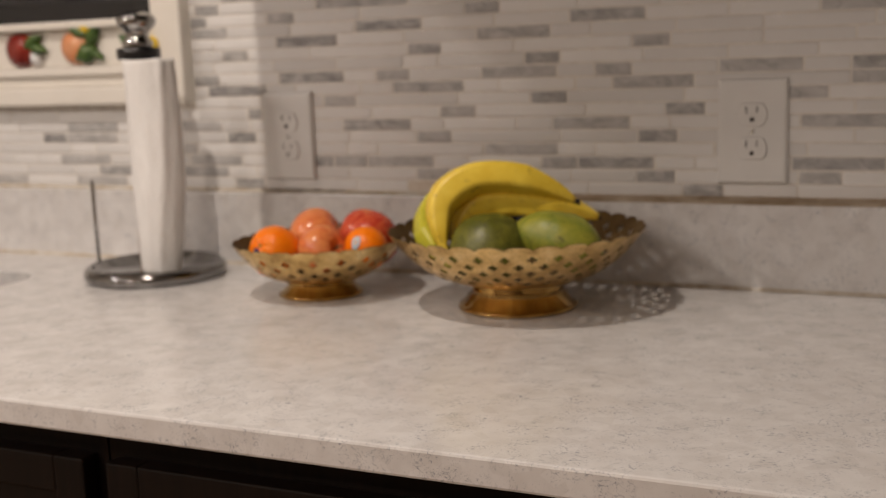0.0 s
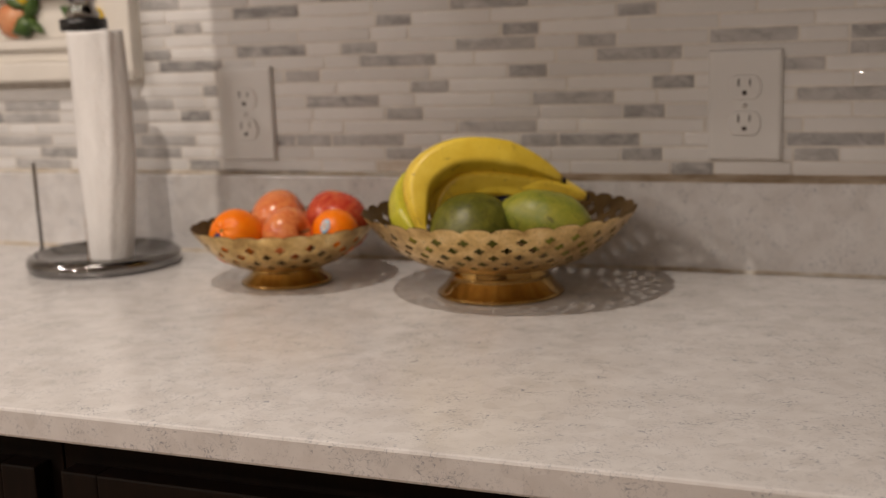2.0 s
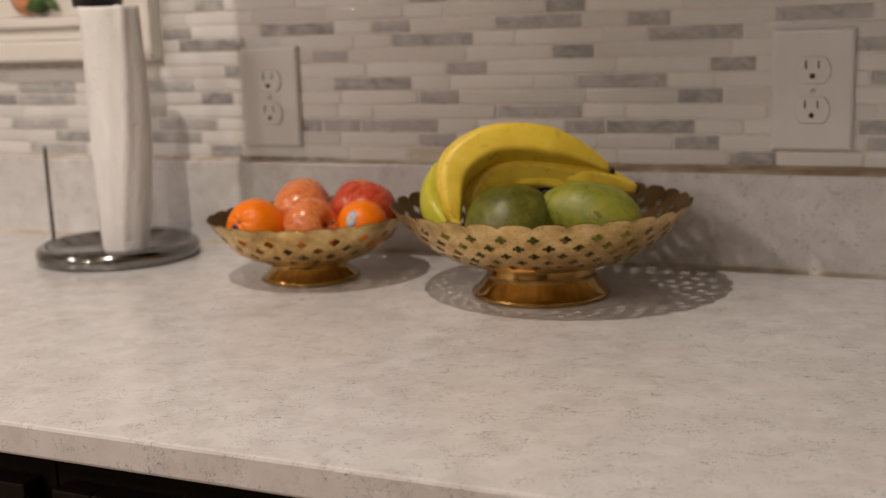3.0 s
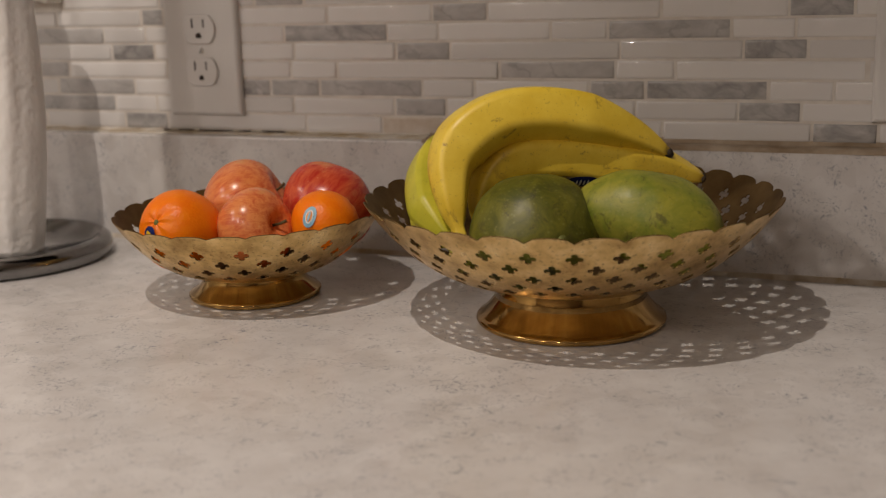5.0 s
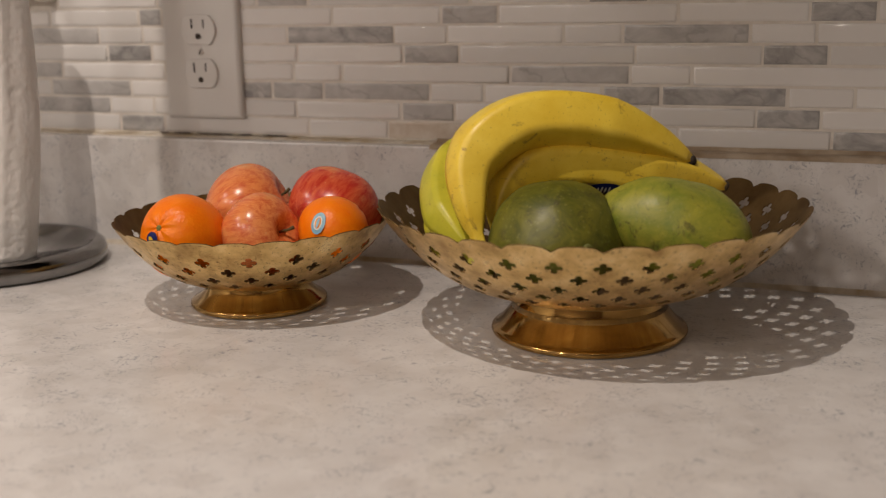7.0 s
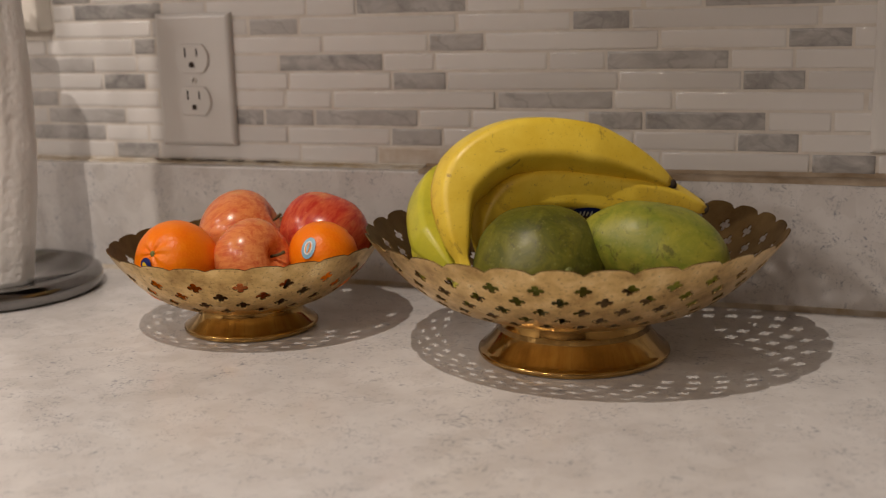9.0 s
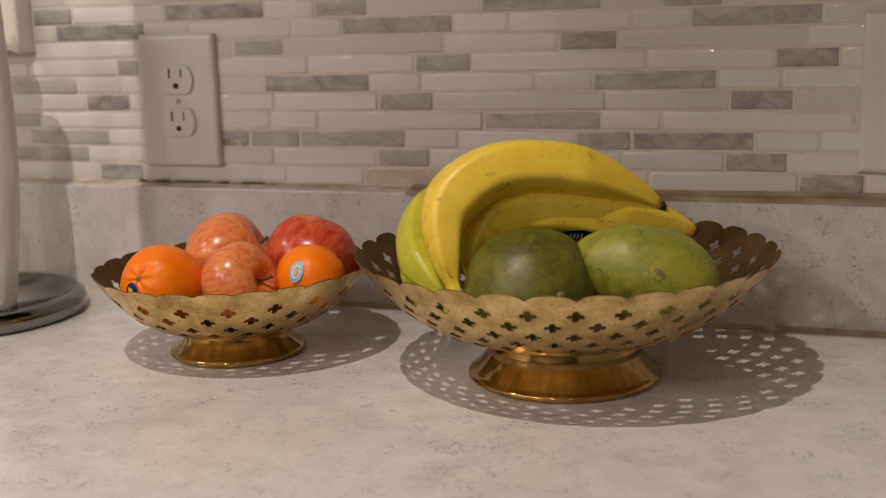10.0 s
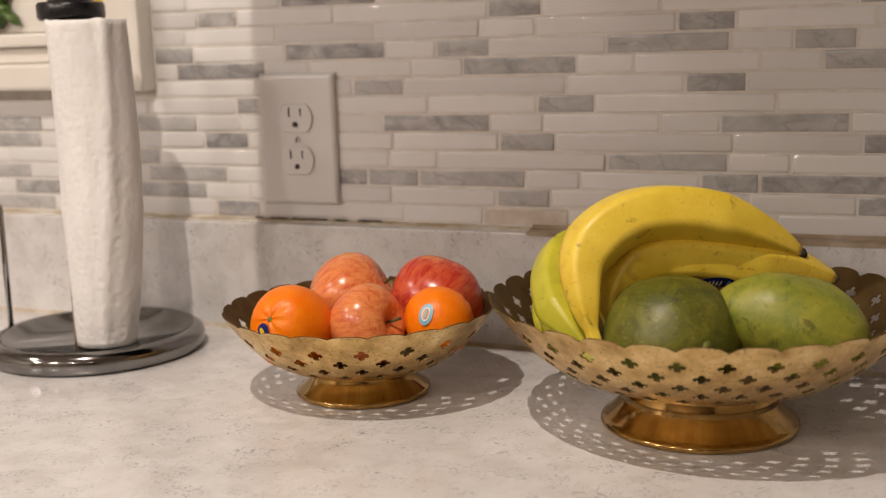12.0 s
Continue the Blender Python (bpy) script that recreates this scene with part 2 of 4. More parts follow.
def dark_wood():
    n = Nodes("espresso_wood", 0.55)
    n.set("Specular IOR Level", 0.2)
    grain = n.noise(8, 6, 0.65, n.stretched((14, 14, 1.2)), 0.6)
    n.set("Base Color", n.ramp(grain, (0.3, (0.0035, 0.002, 0.0014)), (0.7, (0.010, 0.005, 0.003))))
    n.bump(grain, 0.1, 0.0006)
    return n.mat


def glass():
    n = Nodes("window_glass", 0.02)
    n.set("Transmission Weight", 1.0).set("IOR", 1.45)
    return n.mat


def glowing(name, color, strength):
    n = Nodes(name, 0.5)
    n.set("Emission Color", (*color, 1)).set("Emission Strength", strength)
    return n.mat


QUARTZ, WHITE_TILE, MARBLE_TILE = quartz(), tile_white(), tile_marble()
CAULK_PALE = mottled("pale_caulk", (0.40, 0.31, 0.19), (0.64, 0.60, 0.53), 40, 0.7, 0.4)
GROUT = mottled("grout", (0.63, 0.59, 0.54), (0.73, 0.70, 0.65), 60, 0.9, 0.4)
CAULK = mottled("stained_caulk", (0.27, 0.195, 0.12), (0.47, 0.385, 0.29), 30, 0.8, 0.5)
TAN_TILE = mottled("tan_marble_tile", (0.50, 0.42, 0.33), (0.66, 0.61, 0.55), 40, 0.35)
PLATE = mottled("white_plastic", (0.70, 0.69, 0.675), (0.74, 0.73, 0.715), 12, 0.3, 0.02)
SLOT = mottled("dark_slot", (0.012, 0.011, 0.010), (0.03, 0.028, 0.025), 200, 0.6, 0.0)
GROUND_HOLE = mottled("dark_brown_hole", (0.02, 0.012, 0.008), (0.04, 0.022, 0.014), 200, 0.6, 0.0)
STEEL_DARK = mottled("brushed_steel", (0.21, 0.205, 0.20), (0.28, 0.275, 0.27), 30, 0.12, 0.03, 1.0)
STEEL = mottled("chrome", (0.38, 0.375, 0.37), (0.48, 0.475, 0.47), 30, 0.08, 0.02, 1.0)
SINK_STEEL = mottled("satin_steel", (0.36, 0.36, 0.37), (0.46, 0.46, 0.46), 60, 0.32, 0.05, 1.0)
BLACK = mottled("black_plastic", (0.008, 0.008, 0.009), (0.016, 0.016, 0.017), 40, 0.25, 0.02)
TRIM = mottled("cream_paint", (0.76, 0.725, 0.66), (0.82, 0.785, 0.72), 9, 0.4, 0.05)
PAINT = mottled("wall_paint", (0.52, 0.48, 0.43), (0.57, 0.53, 0.47), 5, 0.7, 0.1)
DARK_PAINT = mottled("dark_wall_paint", (0.16, 0.125, 0.09), (0.21, 0.165, 0.125), 5, 0.6, 0.1)
CEILING = mottled("ceiling_paint", (0.76, 0.75, 0.73), (0.82, 0.81, 0.79), 5, 0.8, 0.1)
FLOOR = mottled("floor_oak", (0.16, 0.085, 0.04), (0.28, 0.16, 0.08), 9, 0.35, 0.1)
WOOD, PAPER, GLASS = dark_wood(), paper(), glass()
BRASS, FOOT_BRASS, SHADED_TARNISH = brass(), brass_bright(), shaded_tarnish()
ORANGE = orange_peel()
APPLE = apple_skin("streaked_apple_skin", (0.56, 0.075, 0.030), (0.78, 0.27, 0.085), 0.30, 0.58)
APPLE_RED = apple_skin("red_apple_skin", (0.46, 0.032, 0.018), (0.66, 0.14, 0.050), 0.40, 0.68)
BANANA = banana_skin("banana_skin", (0.76, 0.53, 0.040), (0.87, 0.66, 0.080))
BANANA_GREEN = banana_skin("green_banana_skin", (0.44, 0.43, 0.03), (0.61, 0.55, 0.045))
BANANA_TIP = mottled("banana_tip", (0.020, 0.013, 0.008), (0.07, 0.045, 0.02), 150, 0.8, 0.3)
BANANA_STEM = mottled("banana_stem", (0.38, 0.38, 0.05), (0.56, 0.50, 0.08), 60, 0.5, 0.2)
MANGO_DARK = mango_skin("dark_mango_skin", (0.036, 0.050, 0.005), (0.20, 0.19, 0.020))
MANGO_LIGHT = mango_skin("light_mango_skin", (0.13, 0.180, 0.016), (0.36, 0.335, 0.042))
STALK = mottled("fruit_stalk", (0.10, 0.10, 0.02), (0.22, 0.25, 0.05), 200, 0.7, 0.2)
APPLE_STALK = mottled("apple_stalk", (0.07, 0.045, 0.015), (0.16, 0.12, 0.04), 200, 0.8, 0.2)
BLUE = mottled("dark_blue_label", (0.006, 0.014, 0.10), (0.010, 0.022, 0.16), 90, 0.3, 0.0)
SKY_BLUE = mottled("light_blue_label", (0.20, 0.42, 0.58), (0.30, 0.52, 0.66), 90, 0.35, 0.0)
LABEL_ORANGE = mottled("orange_print", (0.72, 0.22, 0.03), (0.85, 0.40, 0.08), 300, 0.4, 0.0)
LABEL_WHITE = mottled("white_print", (0.72, 0.72, 0.72), (0.82, 0.82, 0.82), 200, 0.4, 0.0)

# ---- the room ----
X0, X1, Y0 = -2.4, 2.6, -3.6
WX0, WX1, WZ0, WZ1 = -1.15, -0.212, 1.262, 2.10     # the window's opening
WALL = 0.0010                                       # the back wall's face, behind the tiles


def room():
    tagged(part("floor", boxed(X0, X1, Y0, 0.15, -0.10, 0.0), FLOOR), "brown oak kitchen floor", "floor", kind="structure")
    tagged(part("ceiling", boxed(X0, X1, Y0, 0.15, CEIL, CEIL + 0.1), CEILING), "white painted ceiling with recessed lamps", "ceiling", kind="structure")
    bm = bmesh.new()
    box(bm, X0, WX0, WALL, 0.15, 0, CEIL)
    box(bm, WX1, X1, WALL, 0.15, 0, CEIL)
    box(bm, WX0, WX1, WALL, 0.15, 0, WZ0)
    box(bm, WX0, WX1, WALL, 0.15, WZ1, CEIL)
    back = tagged(part("wall_back", bm, GROUT), "kitchen wall clad in white and grey strip tiles", "wall", kind="structure")
    tagged(part("wall_left", boxed(X0 - 0.1, X0, Y0, 0.15, 0, CEIL), PAINT), "plain beige painted wall", "wall", kind="structure")
    tagged(part("wall_right", boxed(X1, X1 + 0.1, Y0, 0.15, 0, CEIL), PAINT), "plain beige painted wall", "wall", kind="structure")
    tagged(part("wall_front", boxed(X0, X1, Y0 - 0.1, Y0, 0, CEIL), DARK_PAINT), "plain dark brown wall", "wall", kind="structure")
    return back


def window():
    """A dark window with a stepped cream casing; its apron stands on the tiles."""
    win = tagged(new("window_1"), "dark night window with cream painted wood casing", "window", kind="structure")
    win.matrix_world = pose(0, 0, 0)
    # side casing: a flat board with a raised outer band, down to the apron's foot
    bm = boxed(WX1, WX1 + 0.046, -0.016, WALL, 1.139, 2.15, 0.003)
    part("side_casing", bm, TRIM, win)
    part("side_band", boxed(WX1 + 0.0465, WX1 + 0.056, -0.022, WALL, 1.137, 2.15, 0.003), TRIM, win)
    # apron: a flat board and three mouldings under it
    part("apron", boxed(-1.2, WX1 - 0.0005, -0.016, WALL, 1.196, WZ0 - 0.012, 0.002), TRIM, win)
    bm = boxed(-1.2, WX1 - 0.0005, -0.022, WALL, 1.182, 1.1955, 0.003)
    part("apron_moulding", bm, TRIM, win)
    part("apron_moulding", boxed(-1.2, WX1 - 0.0005, -0.015, WALL, 1.166, 1.1815, 0.002), TRIM, win)
    part("apron_moulding", boxed(-1.2, WX1 - 0.0005, -0.024, WALL, 1.139, 1.1655, 0.004), TRIM, win)
    # sill with a nosing
    part("window_sill", boxed(-1.2, WX1 - 0.001, -0.030, 0.06, WZ0 - 0.0115, WZ0, 0.003), TRIM, win)
    part("sash", boxed(WX0, WX1, 0.062, 0.10, WZ0 - 0.002, WZ0 + 0.035, 0.003), BLACK, win)
    part("jamb", boxed(WX1 - 0.016, WX1 - 0.001, 0.0045, 0.145, WZ0 + 0.036, WZ1 - 0.001, 0.002), TRIM, win)
    pane = part("pane", boxed(WX0, WX1 - 0.017, 0.078, 0.084, WZ0 + 0.036, WZ1 - 0.002), GLASS, win)
    pane.visible_shadow = False
    part("casing_top", boxed(-1.2, WX1 + 0.056, -0.016, WALL, 2.1505, 2.21, 0.003), TRIM, win)
    return win


def worktop():
    """A quartz slab with a sink cut-out of rounded corners."""
    def rounded(x0, x1, y0, y1, r, n=8):
        out = []
        for cx, cy, a0 in ((x1 - r, y1 - r, 0), (x0 + r, y1 - r, 90), (x0 + r, y0 + r, 180), (x1 - r, y0 + r, 270)):
            out += [(cx + r * math.cos(radians(a0 + 90 * i / n)), cy + r * math.sin(radians(a0 + 90 * i / n))) for i in range(n + 1)]
        return out

    bm = bmesh.new()
    loops = []
    for ring in ([(X0, -0.635), (2.0, -0.635), (2.0, WALL), (X0, WALL)], rounded(-1.05, -0.315, -0.545, -0.155, 0.05)):
        vs = [bm.verts.new((x, y, CZ)) for x, y in ring]
        loops += [bm.edges.new((vs[i], vs[(i + 1) % len(vs)])) for i in range(len(vs))]
    bmesh.ops.triangle_fill(bm, edges=loops, use_beauty=True)
    top = list(bm.faces)
    for f in top:
        if f.normal.z < 0:
            f.normal_flip()
    ext = bmesh.ops.extrude_face_region(bm, geom=top)
    for v in (g for g in ext["geom"] if isinstance(g, bmesh.types.BMVert)):
        v.co.z -= 0.024
    bmesh.ops.recalc_face_normals(bm, faces=bm.faces)
    front = [e for e in bm.edges if all(abs(v.co.y + 0.635) < 1e-5 for v in e.verts) and abs(e.verts[0].co.z - e.verts[1].co.z) < 1e-5]
    bmesh.ops.bevel(bm, geom=front, offset=0.0025, segments=2, profile=0.5, affect="EDGES")
    ob = part("worktop", bm, QUARTZ)
    tagged(ob, "pale speckled quartz worktop with a square front edge", "worktop")
    up = part("upstand", boxed(X0, 2.0, -0.02, WALL - 0.0005, CZ + 0.0005, 1.0125, 0.0015, 2), QUARTZ)
    tagged(up, "low speckled quartz upstand along the tiled wall", "upstand")
    # stained caulk on the upstand and a thin one at its foot
    def bead(x0, x1, deep, rise, mat, label):
        bm = bmesh.new()
        n = 420
        rows = []
        for i in range(n + 1):
            x = x0 + (x1 - x0) * i / n
            h = 0.0026 + 0.0010 * noise.noise(Vector((x * 9, 0, 3))) + 0.0009 * noise.noise(Vector((x * 60, 1, 3)))
            d = min(0.0214, max(0.0205 if deep > 0.015 else 0.004, deep + 0.003 * noise.noise(Vector((x * 7, 5, 1))) + 0.002 * noise.noise(Vector((x * 40, 5, 1)))))
            lip = 0.0016 if deep > 0.015 else 0.0001
            crack = max(0.0, noise.noise(Vector((x * 11, 2, 8))) + 0.15) * 0.0022 if deep > 0.015 else 0.0
            rows.append([bm.verts.new(q) for q in ((x, -d, 1.0125 - lip), (x, -d * 0.94, 1.0128 + 0.3 * h), (x, -d * 0.45, 1.0128 + h * 0.55), (x, -0.0042, 1.0125 + h * 0.70),
                                                   (x, -0.0030, 1.0125 + h * 0.74 - crack), (x, -0.0018, 1.0125 + h * 0.80), (x, 0.0030, 1.0125 + h + rise))])
        for a, b in zip(rows, rows[1:]):
            for k in range(6):
                bm.faces.new((a[k], b[k], b[k + 1], a[k + 1]))
        tagged(part("caulk_line", bm, mat, smooth=True), label, "caulk", kind="structure")

    bead(-1.2, 0.225, 0.006, 0.001, CAULK_PALE, "pale caulk bead with yellow stains above the upstand")
    bead(0.226, 1.1, 0.0208, 0.005, CAULK, "brown-stained caulk bead between tiles and upstand")
    gap = bmesh.new()
    for i in range(34):
        x = -0.050 + 0.004 * i
        if noise.noise(Vector((x * 90, 7, 7))) > -0.05:
            t = 0.0002 + 0.0005 * abs(noise.noise(Vector((x * 170, 3, 1))))
            box(gap, x, x + 0.0041, -0.0046, -0.0004, 1.0158, 1.0158 + t)
    part("gap", gap, GROUND_HOLE, BACK, "dark open gap over the upstand")
    bm = bmesh.new()
    rows = []
    for i in range(501):
        x = X0 + (2.0 - X0) * i / 500
        h = 0.0036 + 0.0012 * noise.noise(Vector((x * 8, 4, 2))) + 0.0006 * noise.noise(Vector((x * 45, 4, 2)))
        rows.append([bm.verts.new(q) for q in ((x, -0.0202 - h * 0.8, CZ + 0.0001), (x, -0.0202 - h * 0.3, CZ + h * 0.4), (x, -0.0201, CZ + h))])
    for a, b in zip(rows, rows[1:]):
        for k in (0, 1):
            bm.faces.new((a[k], b[k], b[k + 1], a[k + 1]))
    tagged(part("caulk_foot", bm, CAULK_PALE, smooth=True), "thin caulk bead at the foot of the upstand", "caulk", kind="structure")


def sink():
    ob = thing("sink", pose(-0.6825, -0.35, CZ - 0.0245), "stainless steel undermount kitchen sink bowl", "sink")
    bm = bmesh.new()
    rings = []
    for grow, z in ((0.012, 0.0), (-0.002, -0.0005), (-0.004, -0.02), (-0.008, -0.17), (-0.03, -0.195)):
        w, h, r = 0.3675 + grow, 0.195 + grow, 0.05
        ring = []
        for cx, cy, a0 in ((w - r, h - r, 0), (-w + r, h - r, 90), (-w + r, -h + r, 180), (w - r, -h + r, 270)):
            ring += [bm.verts.new((cx + r * math.cos(radians(a0 + 15 * i)), cy + r * math.sin(radians(a0 + 15 * i)), z)) for i in range(7)]
        rings.append(ring)
    for a, b in zip(rings, rings[1:]):
        for i in range(len(a)):
            j = (i + 1) % len(a)
            bm.faces.new((a[i], b[i], b[j], a[j]))
    bm.faces.new(rings[-1])
    bmesh.ops.recalc_face_normals(bm, faces=bm.faces)
    bowl = part("basin", bm, SINK_STEEL, ob, smooth=True)
    mod = bowl.modifiers.new("thick", "SOLIDIFY")
    mod.thickness, mod.offset = 0.0012, -1
    part("drain", lathe([(0.0, -0.1945), (0.03, -0.1945), (0.045, -0.192), (0.047, -0.1935)], 32), STEEL, ob, smooth=True)


def cabinets():
    """Dark base cabinets under the worktop: each a carcass with a drawer front and a door."""
    xs = [-1.25, -0.30, 0.16, 0.62, 1.08]
    for k, (a, b) in enumerate(zip(xs, xs[1:])):
        w = b - a
        ob = thing("base_cabinet", pose((a + b) / 2, -0.30, 0), "espresso-stained wooden base cabinet under the worktop", "cabinet", "base cabinets")
        h = w / 2 - 0.001
        part("body", boxed(-h, h, -0.285, 0.26, 0.10, CZ - 0.0243, 0.001), WOOD, ob)
        part("toe_kick", boxed(-h, h, -0.225, -0.205, 0.0, 0.0995), WOOD, ob)

        def front(name, x0, x1, z0, z1):
            rail = 0.055 if z1 - z0 > 0.3 else 0.035
            bm = bmesh.new()
            box(bm, x0, x0 + rail, -0.306, -0.2852, z0, z1, 0.002)
            box(bm, x1 - rail, x1, -0.306, -0.2852, z0, z1, 0.002)
            box(bm, x0 + rail, x1 - rail, -0.306, -0.2852, z1 - rail, z1, 0.002)
            box(bm, x0 + rail, x1 - rail, -0.306, -0.2852, z0, z0 + rail, 0.002)
            box(bm, x0 + rail, x1 - rail, -0.298, -0.2855, z0 + rail, z1 - rail)
            return part(name, bm, WOOD, ob)

        front("drawer_front", -h + 0.012, h - 0.012, 0.70, 0.85)
        front("door", -h + 0.012, h - 0.012, 0.125, 0.685)


def upper_cabinets():
    """Wall cabinets over the tiles; they keep the ceiling lamps off the wall beside the window."""
    xs = [0.0, 0.45, 0.90, 1.35]
    for a, b in zip(xs, xs[1:]):
        h = (b - a) / 2 - 0.001
        ob = thing("wall_cabinet", pose((a + b) / 2, 0, 1.42), "espresso-stained wooden wall cabinet above the tiles", "cabinet", "wall cabinets")
        part("body", boxed(-h, h, -0.33, WALL - 0.0005, 0, 0.76, 0.001), WOOD, ob)
        bm = bmesh.new()
        for x0, x1, z0, z1 in ((-h + 0.003, -h + 0.06, 0.003, 0.757), (h - 0.06, h - 0.003, 0.003, 0.757), (-h + 0.06, h - 0.06, 0.003, 0.06), (-h + 0.06, h - 0.06, 0.70, 0.757)):
            box(bm, x0, x1, -0.351, -0.3302, z0, z1, 0.002)
        box(bm, -h + 0.06, h - 0.06, -0.342, -0.3305, 0.06, 0.70)
        part("door", bm, WOOD, ob)


def ceiling_lamps():
    glow = glowing("lamp_glow", WARM, 6.0)
    for lx, ly, _, wide, _ in LAMPS:
        ob = thing("recessed_lamp", pose(lx, ly, CEIL - 0.001), "round white recessed ceiling lamp, switched on", "lamp", "recessed lamps")
        rad = max(0.048, wide / 2 + 0.01)
        part("trim_ring", lathe([(rad, 0.0), (rad + 0.002, -0.006), (rad + 0.027, -0.006), (rad + 0.03, 0.0)], 40), CEILING, ob, smooth=True)
        part("diffuser", lathe([(0.0, -0.002), (rad - 0.0005, -0.002)], 32), glow, ob)


BACK = room()
window()
worktop()
sink()
cabinets()
upper_cabinets()
ceiling_lamps()


# ---- on the wall: outlets ----
def outlet(x, z, label):
    """A duplex outlet: plate with a rounded edge, two faces with slots and a round hole, a screw."""
    ob = thing("outlet", pose(x, 0, z), label, "outlet", "outlets")
    bm = bmesh.new()
    w, h = 0.0395, 0.0605
    rings = []
    for grow, y in ((0.0, 0.001), (0.0, -0.0025), (-0.0012, -0.0045), (-0.003, -0.0055), (-0.0045, -0.0058)):
        rings.append([bm.verts.new((sx * (w + grow), y, sz * (h + grow))) for sx, sz in ((-1, -1), (1, -1), (1, 1), (-1, 1))])
    for a, b in zip(rings, rings[1:]):
        for i in range(4):
            j = (i + 1) % 4
            bm.faces.new((a[i], a[j], b[j], b[i]))
    bm.faces.new(rings[-1])
    bmesh.ops.recalc_face_normals(bm, faces=bm.faces)
    part("cover_plate", bm, PLATE, ob)
    for s in (0.01945, -0.01945):
        bm = bmesh.new()
        outline = []
        for i in range(40):
            a = TAU * i / 40
            outline.append((0.0172 * math.cos(a), max(-0.0132, min(0.0132, 0.0172 * math.sin(a)))))
        low = [bm.verts.new((px, -0.0057, pz + s)) for px, pz in outline]
        mid = [bm.verts.new((px, -0.0076, pz + s)) for px, pz in outline]
        top = [bm.verts.new((px * 0.95, -0.0082, pz * 0.95 + s)) for px, pz in outline]
        for a, b in ((low, mid), (mid, top)):
            for i in range(40):
                j = (i + 1) % 40
                bm.faces.new((a[i], a[j], b[j], b[i]))
        bm.faces.new(top)
        bmesh.ops.recalc_face_normals(bm, faces=bm.faces)
        face = part("socket_face", bm, PLATE, ob)
        part("slot", boxed(-0.0072, -0.0056, -0.0084, -0.0070, s + 0.0012, s + 0.0098), SLOT, face)
        part("slot", boxed(0.0050, 0.0064, -0.0084, -0.0070, s + 0.0018, s + 0.0092), SLOT, face)
        bm = bmesh.new()
        ring = [bm.verts.new((0.0026 * math.cos(TAU * i / 18), -0.00845, s - 0.0058 + 0.0028 * max(-0.75, math.sin(TAU * i / 18)))) for i in range(18)]
        bm.faces.new(ring)
        bmesh.ops.recalc_face_normals(bm, faces=bm.faces)
        bmesh.ops.solidify(bm, geom=list(bm.faces), thickness=0.0008)
        part("ground_hole", bm, GROUND_HOLE, face)
    screw = lathe([(0.0032, 0.0), (0.0030, 0.0010), (0.0, 0.0013)], 20)
    bmesh.ops.rotate(screw, verts=screw.verts, cent=(0, 0, 0), matrix=Matrix.Rotation(radians(90), 3, "X"))
    bmesh.ops.translate(screw, verts=screw.verts, vec=(0, -0.0057, 0))
    scr = part("screw", screw, PLATE, ob, smooth=True)
    part("screw_slot", boxed(-0.0004, 0.0004, -0.0074, -0.0066, -0.0024, 0.0024), STEEL, scr)
    scr.rotation_euler = (0, radians(25), 0)
    return ob


GZ = 1.1037 - 0.01945 + 0.0062
outlet(0.001, GZ, "white duplex outlet with midsize cover plate on tiles")
outlet(0.629, GZ + 0.0035, "white duplex outlet with midsize cover plate on tiles")


# ---- fruit ornaments along the window's apron ----
def flat_shape(outline, y0, y1, dome=0.0):
    """A thin domed plaque in the xz plane out of an outline."""
    bm = bmesh.new()
    n = len(outline)
    back = [bm.verts.new((x, y0, z)) for x, z in outline]
    rim = [bm.verts.new((x, y1, z)) for x, z in outline]
    inner = [bm.verts.new((x * 0.6, y1 - dome * 0.8, z * 0.6)) for x, z in outline]
    mid = bm.verts.new((0, y1 - dome, 0))
    for a, b in ((back, rim), (rim, inner)):
        for i in range(n):
            j = (i + 1) % n
            bm.faces.new((a[i], a[j], b[j], b[i]))
    for i in range(n):
        bm.faces.new((inner[i], inner[(i + 1) % n], mid))
    bmesh.ops.recalc_face_normals(bm, faces=bm.faces)
    return bm


def oval(w, h, n=28, dent=0.0):
    return [(w * math.cos(TAU * i / n) * (1 - dent * max(0, math.sin(TAU * i / n)) ** 6), h * math.sin(TAU * i / n) * (1 - dent * math.exp(-((i / n - 0.25) * 14) ** 2))) for i in range(n)]


def leaf(length, width, n=18):
    out = []
    for i in range(n):
        a = TAU * i / n
        out.append((length * math.cos(a), width * math.sin(a) * (1 - 0.55 * abs(math.cos(a)))))
    return out


ORN_RED = mottled("red_glaze", (0.15, 0.012, 0.010), (0.30, 0.035, 0.02), 60, 0.2, 0.05)
ORN_PEACH = mottled("peach_glaze", (0.66, 0.25, 0.11), (0.74, 0.36, 0.18), 60, 0.25, 0.05)
ORN_GREEN = mottled("leaf_glaze", (0.025, 0.075, 0.016), (0.09, 0.15, 0.03), 80, 0.3, 0.1)
ORN_YELLOW = mottled("yellow_glaze", (0.72, 0.46, 0.02), (0.80, 0.58, 0.05), 60, 0.25, 0.05)


